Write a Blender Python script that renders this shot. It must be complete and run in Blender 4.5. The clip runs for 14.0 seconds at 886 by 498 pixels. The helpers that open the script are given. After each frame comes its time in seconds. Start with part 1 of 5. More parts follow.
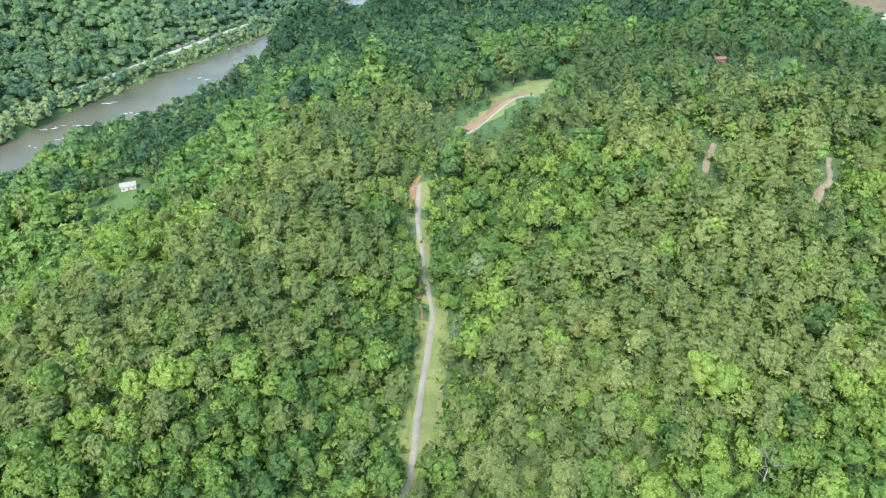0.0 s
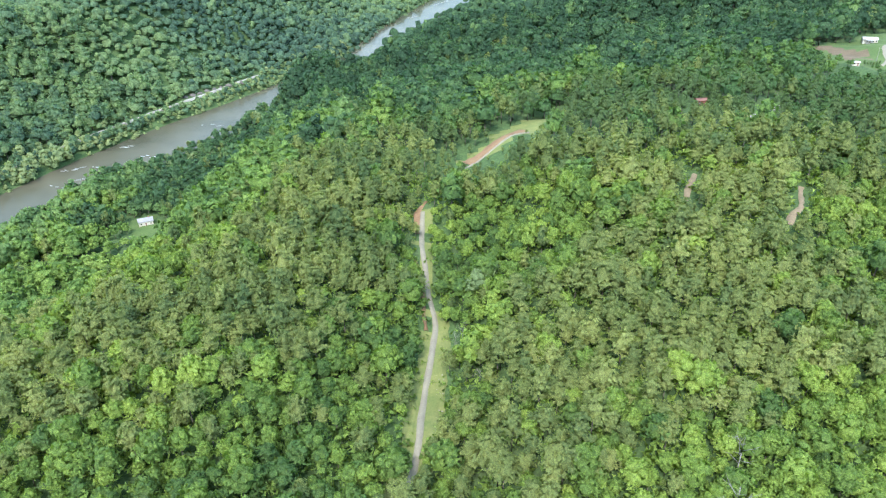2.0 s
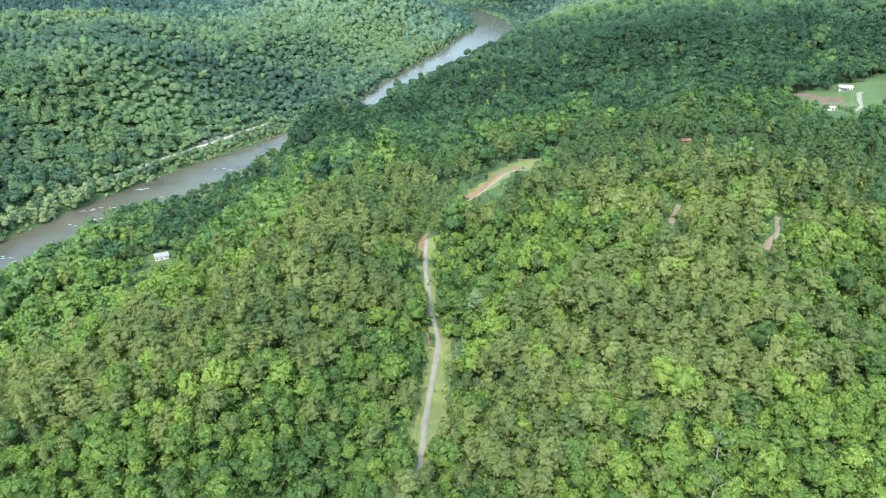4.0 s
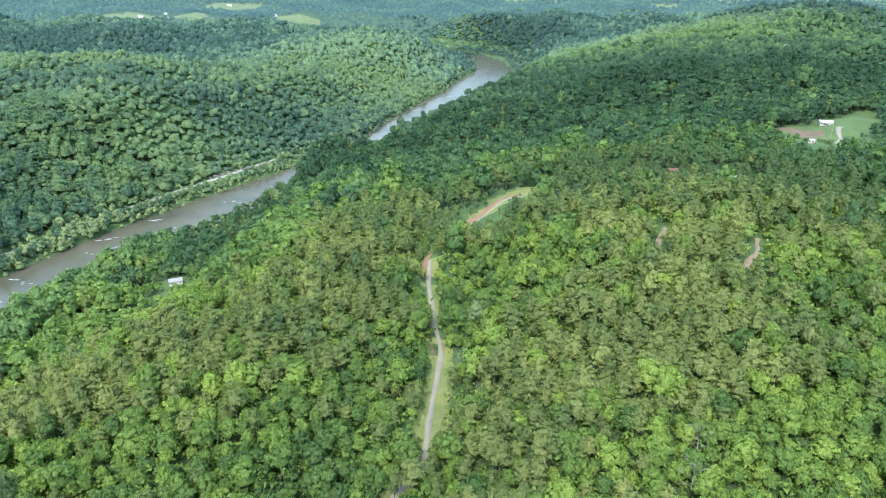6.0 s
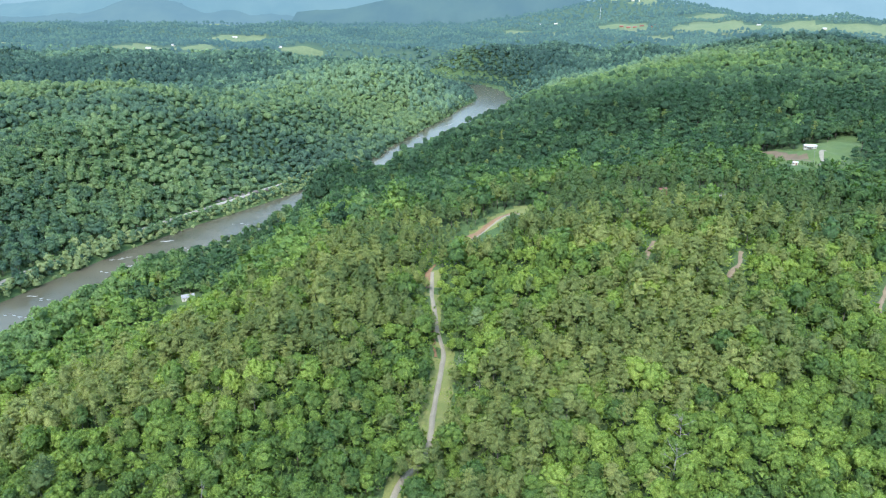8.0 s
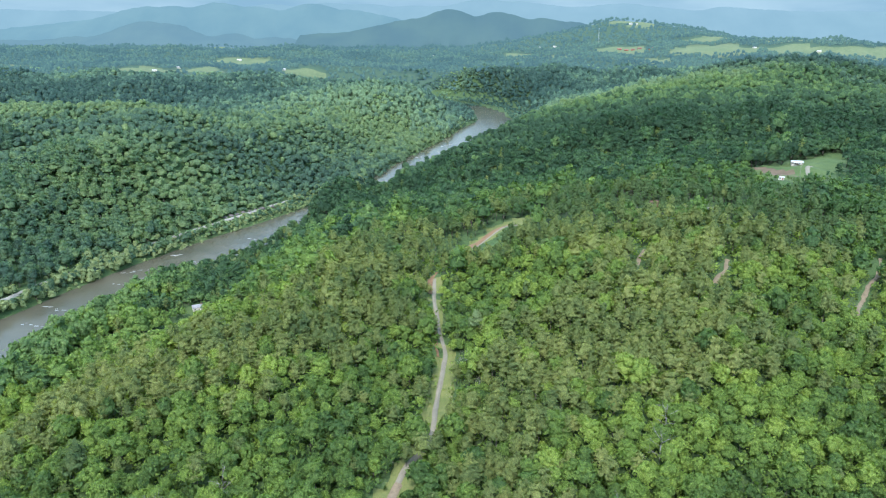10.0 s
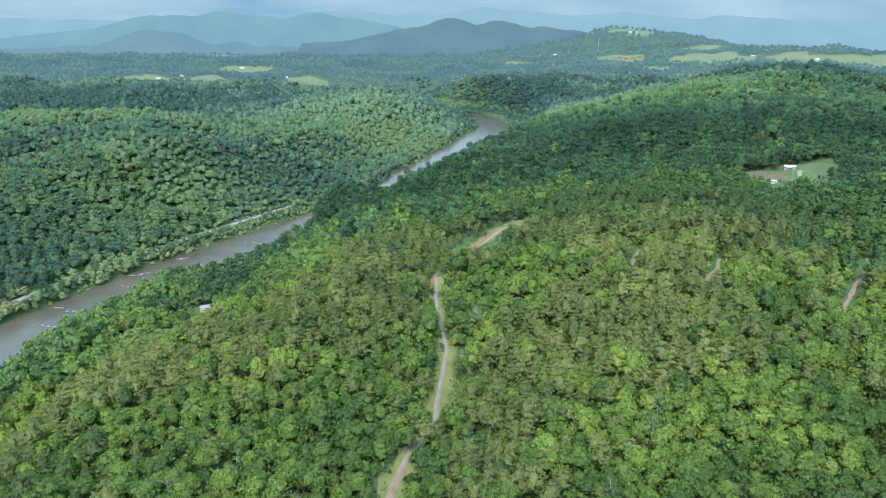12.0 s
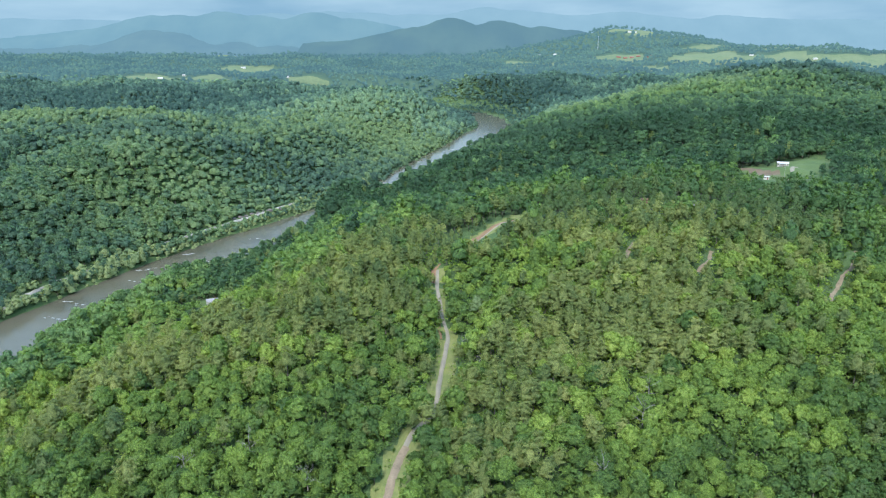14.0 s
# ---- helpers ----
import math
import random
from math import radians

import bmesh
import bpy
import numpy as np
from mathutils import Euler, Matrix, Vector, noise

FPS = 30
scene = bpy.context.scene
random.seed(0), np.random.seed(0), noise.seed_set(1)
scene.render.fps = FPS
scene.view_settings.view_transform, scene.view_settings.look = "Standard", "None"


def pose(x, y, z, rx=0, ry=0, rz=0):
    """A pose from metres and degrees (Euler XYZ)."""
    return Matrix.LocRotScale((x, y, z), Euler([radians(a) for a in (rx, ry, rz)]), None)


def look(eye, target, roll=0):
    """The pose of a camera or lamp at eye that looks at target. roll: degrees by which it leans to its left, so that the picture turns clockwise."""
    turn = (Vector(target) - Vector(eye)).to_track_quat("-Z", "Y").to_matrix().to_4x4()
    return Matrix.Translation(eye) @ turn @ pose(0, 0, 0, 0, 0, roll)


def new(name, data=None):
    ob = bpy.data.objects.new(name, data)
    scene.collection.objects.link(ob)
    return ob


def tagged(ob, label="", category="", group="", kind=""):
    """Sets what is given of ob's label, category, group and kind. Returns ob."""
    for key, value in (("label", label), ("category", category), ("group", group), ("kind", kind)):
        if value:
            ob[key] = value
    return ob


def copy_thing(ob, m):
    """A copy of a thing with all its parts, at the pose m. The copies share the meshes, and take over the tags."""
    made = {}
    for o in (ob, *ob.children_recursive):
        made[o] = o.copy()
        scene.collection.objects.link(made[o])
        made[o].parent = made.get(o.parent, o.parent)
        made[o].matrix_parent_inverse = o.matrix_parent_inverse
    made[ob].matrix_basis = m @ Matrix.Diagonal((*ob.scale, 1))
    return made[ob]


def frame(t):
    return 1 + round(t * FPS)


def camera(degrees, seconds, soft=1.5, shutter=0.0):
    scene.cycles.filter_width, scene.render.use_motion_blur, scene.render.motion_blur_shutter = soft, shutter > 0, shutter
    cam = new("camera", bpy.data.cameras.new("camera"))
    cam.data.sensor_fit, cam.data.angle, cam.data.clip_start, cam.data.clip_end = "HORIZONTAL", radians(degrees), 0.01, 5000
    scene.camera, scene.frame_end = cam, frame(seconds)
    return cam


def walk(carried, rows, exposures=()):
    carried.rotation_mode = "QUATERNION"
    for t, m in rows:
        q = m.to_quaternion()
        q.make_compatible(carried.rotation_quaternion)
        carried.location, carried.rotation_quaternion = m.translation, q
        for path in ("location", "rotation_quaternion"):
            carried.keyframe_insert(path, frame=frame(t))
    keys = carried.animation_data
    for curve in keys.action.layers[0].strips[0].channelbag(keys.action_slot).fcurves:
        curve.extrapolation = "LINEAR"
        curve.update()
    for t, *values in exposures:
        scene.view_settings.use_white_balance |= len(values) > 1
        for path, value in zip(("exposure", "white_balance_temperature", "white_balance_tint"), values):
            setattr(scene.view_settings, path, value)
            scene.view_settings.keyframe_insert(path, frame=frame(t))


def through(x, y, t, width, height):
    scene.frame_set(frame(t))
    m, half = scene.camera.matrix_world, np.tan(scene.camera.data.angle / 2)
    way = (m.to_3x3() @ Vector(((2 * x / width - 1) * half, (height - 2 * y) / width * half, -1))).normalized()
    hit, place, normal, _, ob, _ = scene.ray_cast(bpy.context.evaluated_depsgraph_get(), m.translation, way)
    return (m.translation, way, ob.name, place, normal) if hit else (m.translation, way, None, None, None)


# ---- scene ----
cam = camera(63.6, 14.0, soft=1.2)
METRES, EYE, TILT, LEAN, TURN = 170.0, 250.0, -33.4, 0.0, 0.0
ROWS = [
    (0.0, 0.0, 0.0, 0.0, 0.0, 0.0, -0.0),
    (0.5, -0.0007, -0.0344, -0.0222, 0.01, 1.08, -0.03),
    (1.0, -0.0014, -0.0688, -0.0449, 0.03, 2.13, -0.05),
    (1.5, -0.0024, -0.1034, -0.0673, 0.03, 3.2, -0.06),
    (2.0, -0.003, -0.1383, -0.0904, 0.06, 4.29, -0.08),
    (2.5, -0.0041, -0.173, -0.1136, 0.07, 5.35, -0.11),
    (3.0, -0.0053, -0.2079, -0.1368, 0.08, 6.42, -0.13),
    (5.5, -0.0098, -0.3811, -0.2527, 0.16, 11.06, -0.2),
    (6.0, -0.0108, -0.415, -0.2751, 0.18, 11.73, -0.21),
    (6.5, -0.0123, -0.4488, -0.2974, 0.19, 12.35, -0.23),
    (7.0, -0.0133, -0.4824, -0.3196, 0.2, 12.96, -0.25),
    (7.5, -0.0147, -0.5161, -0.342, 0.2, 13.54, -0.25),
    (8.0, -0.0157, -0.5489, -0.3635, 0.21, 14.08, -0.25),
    (10.5, -0.0186, -0.6952, -0.4603, 0.3, 16.03, -0.27),
    (11.0, -0.0188, -0.7152, -0.4732, 0.33, 16.2, -0.28),
    (11.5, -0.0195, -0.7353, -0.4862, 0.34, 16.34, -0.28),
    (12.0, -0.02, -0.7552, -0.4992, 0.35, 16.4, -0.27),
    (12.5, -0.0205, -0.7751, -0.5124, 0.36, 16.4, -0.27),
    (13.0, -0.021, -0.7948, -0.5255, 0.37, 16.39, -0.26),
    (13.5, -0.0216, -0.8142, -0.5387, 0.37, 16.39, -0.26),
    (14.0, -0.0224, -0.8337, -0.5517, 0.37, 16.39, -0.25),
]
walk(cam, [(t, pose(0, 0, EYE, TILT, LEAN, TURN) @ pose(METRES * x, METRES * y, METRES * z, 90 + pitch, roll, yaw)) for t, x, y, z, yaw, pitch, roll in ROWS],
     exposures=[(0.0, 2.20, 6400, 12), (3.0, 2.20, 6380, 12), (8.0, 1.96, 6260, 14), (11.0, 1.77, 6180, 14), (14.0, 1.75, 6180, 14)])


# ---- world and sun ----
SUN_ELEVATION, SUN_AZIMUTH = 52.0, 195.0  # degrees; azimuth clockwise from north (+y)
world = bpy.data.worlds.new("sky")
scene.world = world
world.use_nodes = True
wn = world.node_tree
wn.nodes.clear()
w_out = wn.nodes.new("ShaderNodeOutputWorld")
w_bg = wn.nodes.new("ShaderNodeBackground")
w_sky = wn.nodes.new("ShaderNodeTexSky")
w_sky.sky_type = "NISHITA"
w_sky.sun_disc = False
w_sky.sun_elevation = radians(SUN_ELEVATION)
w_sky.sun_rotation = radians(SUN_AZIMUTH)
w_sky.air_density, w_sky.dust_density, w_sky.ozone_density = 1.0, 2.0, 1.0
w_map = wn.nodes.new("ShaderNodeMapping")
w_map.inputs["Scale"].default_value = (2.0, 2.0, 9.0)
w_co = wn.nodes.new("ShaderNodeTexCoord")
w_noise = wn.nodes.new("ShaderNodeTexNoise")
w_noise.inputs["Scale"].default_value = 2.2
w_noise.inputs["Detail"].default_value = 6.0
w_ramp = wn.nodes.new("ShaderNodeValToRGB")  # broken cloud, from pale blue gaps to white
w_ramp.color_ramp.elements[0].position, w_ramp.color_ramp.elements[0].color = 0.35, (0.29, 0.52, 0.68, 1)
w_ramp.color_ramp.elements[1].position, w_ramp.color_ramp.elements[1].color = 0.7, (0.52, 0.76, 0.88, 1)
w_cloud = wn.nodes.new("ShaderNodeVectorMath")
w_cloud.operation = "SCALE"
w_bright = wn.nodes.new("ShaderNodeMapRange")  # cloud overhead is brighter than the haze on the skyline
for key, value in (("From Min", 0.08), ("From Max", 0.55), ("To Min", 1.85), ("To Max", 12.0)):
    w_bright.inputs[key].default_value = value
w_split = wn.nodes.new("ShaderNodeSeparateXYZ")
w_band = wn.nodes.new("ShaderNodeMapRange")  # the haze is thick low down and thins overhead
for key, value in (("From Min", 0.05), ("From Max", 0.7), ("To Min", 1.0), ("To Max", 0.3)):
    w_band.inputs[key].default_value = value
w_mix = wn.nodes.new("ShaderNodeMix")
w_mix.data_type = "RGBA"
wn.links.new(w_co.outputs["Generated"], w_map.inputs["Vector"])
wn.links.new(w_map.outputs["Vector"], w_noise.inputs["Vector"])
wn.links.new(w_noise.outputs["Fac"], w_ramp.inputs["Fac"])
wn.links.new(w_ramp.outputs["Color"], w_cloud.inputs[0])
wn.links.new(w_co.outputs["Generated"], w_split.inputs[0])
wn.links.new(w_split.outputs["Z"], w_band.inputs["Value"])
wn.links.new(w_split.outputs["Z"], w_bright.inputs["Value"])
wn.links.new(w_bright.outputs["Result"], w_cloud.inputs["Scale"])
wn.links.new(w_band.outputs["Result"], w_mix.inputs["Factor"])
wn.links.new(w_sky.outputs["Color"], w_mix.inputs["A"])
wn.links.new(w_cloud.outputs["Vector"], w_mix.inputs["B"])
wn.links.new(w_mix.outputs["Result"], w_bg.inputs["Color"])
w_bg.inputs["Strength"].default_value = 0.15
wn.links.new(w_bg.outputs["Background"], w_out.inputs["Surface"])

sun = new("sun", bpy.data.lights.new("sun", "SUN"))
sun.data.energy, sun.data.angle, sun.data.color = 1.5, radians(10.0), (1.0, 0.96, 0.90)
sun_dir = Vector((math.sin(radians(SUN_AZIMUTH)) * math.cos(radians(SUN_ELEVATION)),
                  math.cos(radians(SUN_AZIMUTH)) * math.cos(radians(SUN_ELEVATION)), math.sin(radians(SUN_ELEVATION))))
sun.matrix_world = look(sun_dir * 1000, (0, 0, 0))


# ---- materials ----
def material(name, rough=0.8):
    m = bpy.data.materials.new(name)
    m.use_nodes = True
    b = m.node_tree.nodes["Principled BSDF"]
    b.inputs["Roughness"].default_value = rough
    b.inputs["Specular IOR Level"].default_value = 0.25
    return m, m.node_tree, b


def node(tree, kind, **values):
    n = tree.nodes.new(kind)
    for k, v in values.items():
        n.inputs[k.replace("_", " ")].default_value = v
    return n


def ramp(tree, source, stops):
    r = tree.nodes.new("ShaderNodeValToRGB")
    while len(r.color_ramp.elements) < len(stops):
        r.color_ramp.elements.new(0.5)
    for e, (p, c) in zip(r.color_ramp.elements, stops):
        e.position, e.color = p, (*c, 1)
    tree.links.new(source, r.inputs["Fac"])
    return r.outputs["Color"]


def noise_at(tree, scale, detail=4.0, rough=0.55):
    co = tree.nodes.new("ShaderNodeTexCoord")
    n = node(tree, "ShaderNodeTexNoise", Scale=scale, Detail=detail, Roughness=rough)
    tree.links.new(co.outputs["Object"], n.inputs["Vector"])
    return n.outputs["Fac"]


def blend(tree, fac, a, b, how="MIX"):
    m = tree.nodes.new("ShaderNodeMix")
    m.data_type, m.blend_type = "RGBA", how
    for socket, v in (("Factor", fac), ("A", a), ("B", b)):
        s = [q for q in m.inputs if q.name == socket and (q.type == "VALUE" if socket == "Factor" else q.type == "RGBA")][0]
        if isinstance(v, (int, float)):
            s.default_value = v
        elif isinstance(v, tuple):
            s.default_value = (*v, 1)
        else:
            tree.links.new(v, s)
    return [q for q in m.outputs if q.type == "RGBA"][0]


def foliage(name, stops, rough=0.62, thin=0.3, grain=2.6, depth=0.8, light=1.28, dark=0.7, through=(1.25, 1.2, 0.55)):
    """Leaves: the tree's own tint, plus a small difference from spray to spray, and light that comes through them."""
    m, tree, b = material(name, rough)
    tint, own = tree.nodes.new("ShaderNodeAttribute"), tree.nodes.new("ShaderNodeAttribute")
    tint.attribute_name, own.attribute_name = "tint", "own"
    info, geo = tree.nodes.new("ShaderNodeObjectInfo"), tree.nodes.new("ShaderNodeNewGeometry")
    mul = tree.nodes.new("ShaderNodeMath")
    mul.operation = "MULTIPLY_ADD"
    tree.links.new(own.outputs["Fac"], mul.inputs[0])
    tree.links.new(info.outputs["Random"], mul.inputs[1])
    tree.links.new(tint.outputs["Fac"], mul.inputs[2])
    spray = tree.nodes.new("ShaderNodeMath")
    spray.operation = "MULTIPLY_ADD"
    spray.inputs[1].default_value = 0.36
    tree.links.new(geo.outputs["Random Per Island"], spray.inputs[0])
    tree.links.new(mul.outputs[0], spray.inputs[2])
    shift = tree.nodes.new("ShaderNodeMath")
    shift.operation = "SUBTRACT"
    shift.inputs[1].default_value = 0.18
    tree.links.new(spray.outputs[0], shift.inputs[0])
    col = ramp(tree, shift.outputs[0], stops)
    fine = noise_at(tree, grain, 3, 0.6)
    col = blend(tree, 1.0, col, ramp(tree, fine, [(0.32, (dark, dark, dark)), (0.68, (light, light, light * 0.96))]), "MULTIPLY")
    relief = node(tree, "ShaderNodeBump", Strength=0.7, Distance=depth / grain)
    tree.links.new(fine, relief.inputs["Height"])
    tree.links.new(relief.outputs["Normal"], b.inputs["Normal"])
    tree.links.new(col, b.inputs["Base Color"])
    trans = tree.nodes.new("ShaderNodeBsdfTranslucent")
    tree.links.new(blend(tree, 1.0, col, through, "MULTIPLY"), trans.inputs["Color"])
    mix = tree.nodes.new("ShaderNodeMixShader")
    mix.inputs[0].default_value = thin
    out = tree.nodes["Material Output"]
    tree.links.new(b.outputs[0], mix.inputs[1])
    tree.links.new(trans.outputs[0], mix.inputs[2])
    tree.links.new(mix.outputs[0], out.inputs["Surface"])
    return m


LEAF = foliage("broad_leaves", [(0.0, (0.054, 0.108, 0.033)), (0.35, (0.101, 0.170, 0.039)), (0.65, (0.152, 0.232, 0.047)), (1.0, (0.214, 0.296, 0.066))], 0.62, 0.5, 2.4, 0.9, 1.6, 0.45)
MID_LEAF = foliage("crest_leaves", [(0.0, (0.046, 0.098, 0.036)), (0.35, (0.082, 0.150, 0.041)), (0.65, (0.126, 0.208, 0.050)), (1.0, (0.176, 0.258, 0.068))], 0.75, 0.42, 1.0, 1.2, 1.5, 0.52)
NEEDLE = foliage("pine_needles", [(0.0, (0.068, 0.116, 0.045)), (0.3, (0.122, 0.165, 0.056)), (0.7, (0.176, 0.217, 0.072)), (1.0, (0.226, 0.265, 0.092))], 0.7, 0.5, 2.4, 0.9, 1.5, 0.5)
# Haze painted into the leaf greens as extra blue, least on the slope.
VALLEY_HAZE_LEAF = foliage("hazed_valley_leaves", [(0.0, (0.042, 0.086, 0.064)), (0.35, (0.070, 0.132, 0.088)), (0.65, (0.106, 0.178, 0.096)), (1.0, (0.158, 0.234, 0.104))], 0.85, 0.55, 0.5, 0.7, 1.4, 0.66, (1.1, 1.15, 0.75))
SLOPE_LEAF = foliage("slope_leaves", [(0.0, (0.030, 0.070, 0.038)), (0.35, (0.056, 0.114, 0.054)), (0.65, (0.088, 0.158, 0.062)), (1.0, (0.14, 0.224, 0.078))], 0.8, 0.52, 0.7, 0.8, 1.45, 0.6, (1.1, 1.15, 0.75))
FAR_HAZE_LEAF = foliage("hazed_far_leaves", [(0.0, (0.024, 0.060, 0.050)), (0.5, (0.068, 0.130, 0.092)), (1.0, (0.125, 0.200, 0.102))], 0.85, 0.4, 0.3, 1.2, 1.5, 0.55, (0.95, 1.1, 0.95))
WILLOW = foliage("willow_leaves", [(0.0, (0.085, 0.140, 0.062)), (0.5, (0.140, 0.198, 0.088)), (1.0, (0.205, 0.262, 0.12))], 0.6, 0.4)


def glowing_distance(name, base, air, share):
    """Far woods or hills, with a glow mixed in for the lit air between."""
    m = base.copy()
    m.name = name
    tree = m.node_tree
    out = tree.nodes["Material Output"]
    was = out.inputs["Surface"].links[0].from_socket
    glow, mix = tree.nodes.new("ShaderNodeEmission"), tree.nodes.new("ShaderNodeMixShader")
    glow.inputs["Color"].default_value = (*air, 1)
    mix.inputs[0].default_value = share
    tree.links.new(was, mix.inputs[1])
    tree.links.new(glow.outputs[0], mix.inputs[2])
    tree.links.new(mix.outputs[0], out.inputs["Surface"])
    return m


# colour of the haze glow mixed into far leaves, pasture and floor
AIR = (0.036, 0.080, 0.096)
DISTANT_LEAF = glowing_distance("distant_woods_leaves", FAR_HAZE_LEAF, AIR, 0.6)
FARTHEST_LEAF = glowing_distance("farthest_woods_leaves", FAR_HAZE_LEAF, AIR, 0.76)


def plain(name, low, high, scale=2.0, rough=0.8, bump=0.0, metal=0.0):
    """A surface that wanders between two colours at two scales."""
    m, tree, b = material(name, rough)
    big, fine = noise_at(tree, scale), noise_at(tree, scale * 9, 3)
    c = ramp(tree, big, [(0.3, low), (0.7, high)])
    c = blend(tree, 0.35, c, ramp(tree, fine, [(0.35, tuple(0.6 * v for v in low)), (0.7, high)]))
    tree.links.new(c, b.inputs["Base Color"])
    b.inputs["Metallic"].default_value = metal
    if bump:
        n = node(tree, "ShaderNodeBump", Strength=bump, Distance=0.1)
        tree.links.new(fine, n.inputs["Height"])
        tree.links.new(n.outputs["Normal"], b.inputs["Normal"])
    return m


BARK = plain("bark", (0.075, 0.065, 0.055), (0.15, 0.13, 0.11), 1.5, 0.9, 0.4)
DEAD_WOOD = plain("dead_wood", (0.15, 0.145, 0.135), (0.27, 0.26, 0.245), 1.0, 0.85)
GRAVEL = plain("lane_gravel", (0.142, 0.133, 0.104), (0.208, 0.194, 0.150), 0.25, 0.9, 0.3)
DIRT = plain("track_dirt", (0.13, 0.104, 0.07), (0.215, 0.172, 0.118), 0.12, 0.95, 0.3)
YARD_EARTH = plain("yard_earth", (0.075, 0.056, 0.036), (0.125, 0.092, 0.058), 0.1, 0.95, 0.3)
RED_CLAY = plain("red_clay", (0.125, 0.075, 0.042), (0.20, 0.128, 0.075), 0.15, 0.95, 0.3)
GRASS = plain("grass", (0.036, 0.070, 0.018), (0.072, 0.106, 0.030), 0.09, 0.9, 0.4)
VERGE = plain("rough_verge_grass", (0.075, 0.105, 0.030), (0.150, 0.160, 0.055), 0.2, 0.9, 0.4)
PASTURE = plain("pasture_grass", (0.09, 0.128, 0.045), (0.155, 0.175, 0.072), 0.012, 0.9)
FAR_PASTURE = glowing_distance("hazed_far_pasture", PASTURE, AIR, 0.32)
BALLAST = plain("pale_road", (0.17, 0.165, 0.14), (0.29, 0.28, 0.245), 0.08, 0.9)
ROCK = plain("rock", (0.06, 0.055, 0.05), (0.15, 0.14, 0.13), 0.2, 0.9, 0.5)
WHITE_PAINT = plain("white_siding", (0.40, 0.38, 0.33), (0.52, 0.50, 0.44), 0.5, 0.5)
GREY_ROOF = plain("grey_roof", (0.15, 0.15, 0.155), (0.24, 0.24, 0.25), 0.6, 0.7)
TIN_ROOF = plain("pale_tin_roof", (0.30, 0.305, 0.30), (0.42, 0.42, 0.41), 0.6, 0.4)
RED_PAINT = plain("red_paint", (0.15, 0.062, 0.045), (0.21, 0.085, 0.06), 0.6, 0.6)
RED_ROOF = plain("brick_red_roof", (0.16, 0.08, 0.065), (0.23, 0.12, 0.10), 0.6, 0.7)
DARK_GLASS = plain("window_glass", (0.03, 0.035, 0.04), (0.05, 0.055, 0.06), 1.0, 0.12)
STEEL = plain("grey_steel", (0.42, 0.43, 0.45), (0.55, 0.56, 0.58), 1.0, 0.4, 0.0, 0.6)
FOAM = plain("river_foam", (0.22, 0.23, 0.23), (0.42, 0.44, 0.44), 0.6, 0.6)

m, tree, b = material("forest_floor", 0.95)
FLOOR = m
c = ramp(tree, noise_at(tree, 0.03, 6), [(0.35, (0.03, 0.058, 0.02)), (0.55, (0.042, 0.076, 0.026)), (0.7, (0.055, 0.076, 0.032))])
c = blend(tree, 0.5, c, ramp(tree, noise_at(tree, 0.9, 5, 0.65), [(0.4, (0.018, 0.038, 0.012)), (0.62, (0.07, 0.12, 0.038))]))
tree.links.new(c, b.inputs["Base Color"])
n = node(tree, "ShaderNodeBump", Strength=0.6, Distance=2.0)
tree.links.new(noise_at(tree, 0.15, 6), n.inputs["Height"])
tree.links.new(n.outputs["Normal"], b.inputs["Normal"])

FAR_FLOOR = glowing_distance("hazed_far_floor", GRASS, AIR, 0.5)

m, tree, b = material("river_water", 0.16)
WATER = m
b.inputs["Specular IOR Level"].default_value = 0.12
c = ramp(tree, noise_at(tree, 0.012, 5), [(0.35, (0.046, 0.046, 0.032)), (0.65, (0.070, 0.066, 0.046))])
tree.links.new(c, b.inputs["Base Color"])
n = node(tree, "ShaderNodeBump", Strength=0.22, Distance=0.5)
tree.links.new(noise_at(tree, 0.35, 5, 0.65), n.inputs["Height"])
tree.links.new(n.outputs["Normal"], b.inputs["Normal"])


# ---- the lie of the land ----
# Spot heights of the near hill on a 90 m lattice; rows go north from y = 0, columns east from x = -270.
HILL = np.array([
    [43, 50, 54, 52, 47, 41, 35, 29, 23], [38, 65, 71, 68, 67, 58, 52, 49, 46], [35, 72, 87, 78, 90, 80, 71, 69, 68],
    [24, 61, 91, 92, 108, 105, 93, 90, 88], [14, 46, 82, 100, 115, 119, 114, 108, 104], [9, 40, 72, 93, 108, 117, 122, 120, 116],
    [10, 36, 61, 80, 95, 109, 121, 124, 121], [11, 31, 49, 66, 83, 101, 113, 118, 121]], float)
RIVER = np.array([(-520, -500), (-420, -200), (-385, 150), (-358, 410), (-325, 520), (-282, 620), (-199, 775), (-151, 870),
                  (-60, 1090), (4, 1290), (66, 1510), (98, 1680), (106, 1850), (85, 2020), (20, 2150), (-120, 2260), (-420, 2380)], float)
LANE = np.array([(-48, 10), (-36, 50), (-29, 78), (-27, 92), (-23, 112), (-17, 128), (-10.5, 144), (-8.7, 163), (-7.5, 180), (-5, 203), (-4, 218), (-7, 232), (-9.5, 253), (-11, 270), (-11, 290)], float)


def smooth(v, a, b):
    f = np.clip((v - a) / (b - a), 0, 1)
    return f * f * (3 - 2 * f)


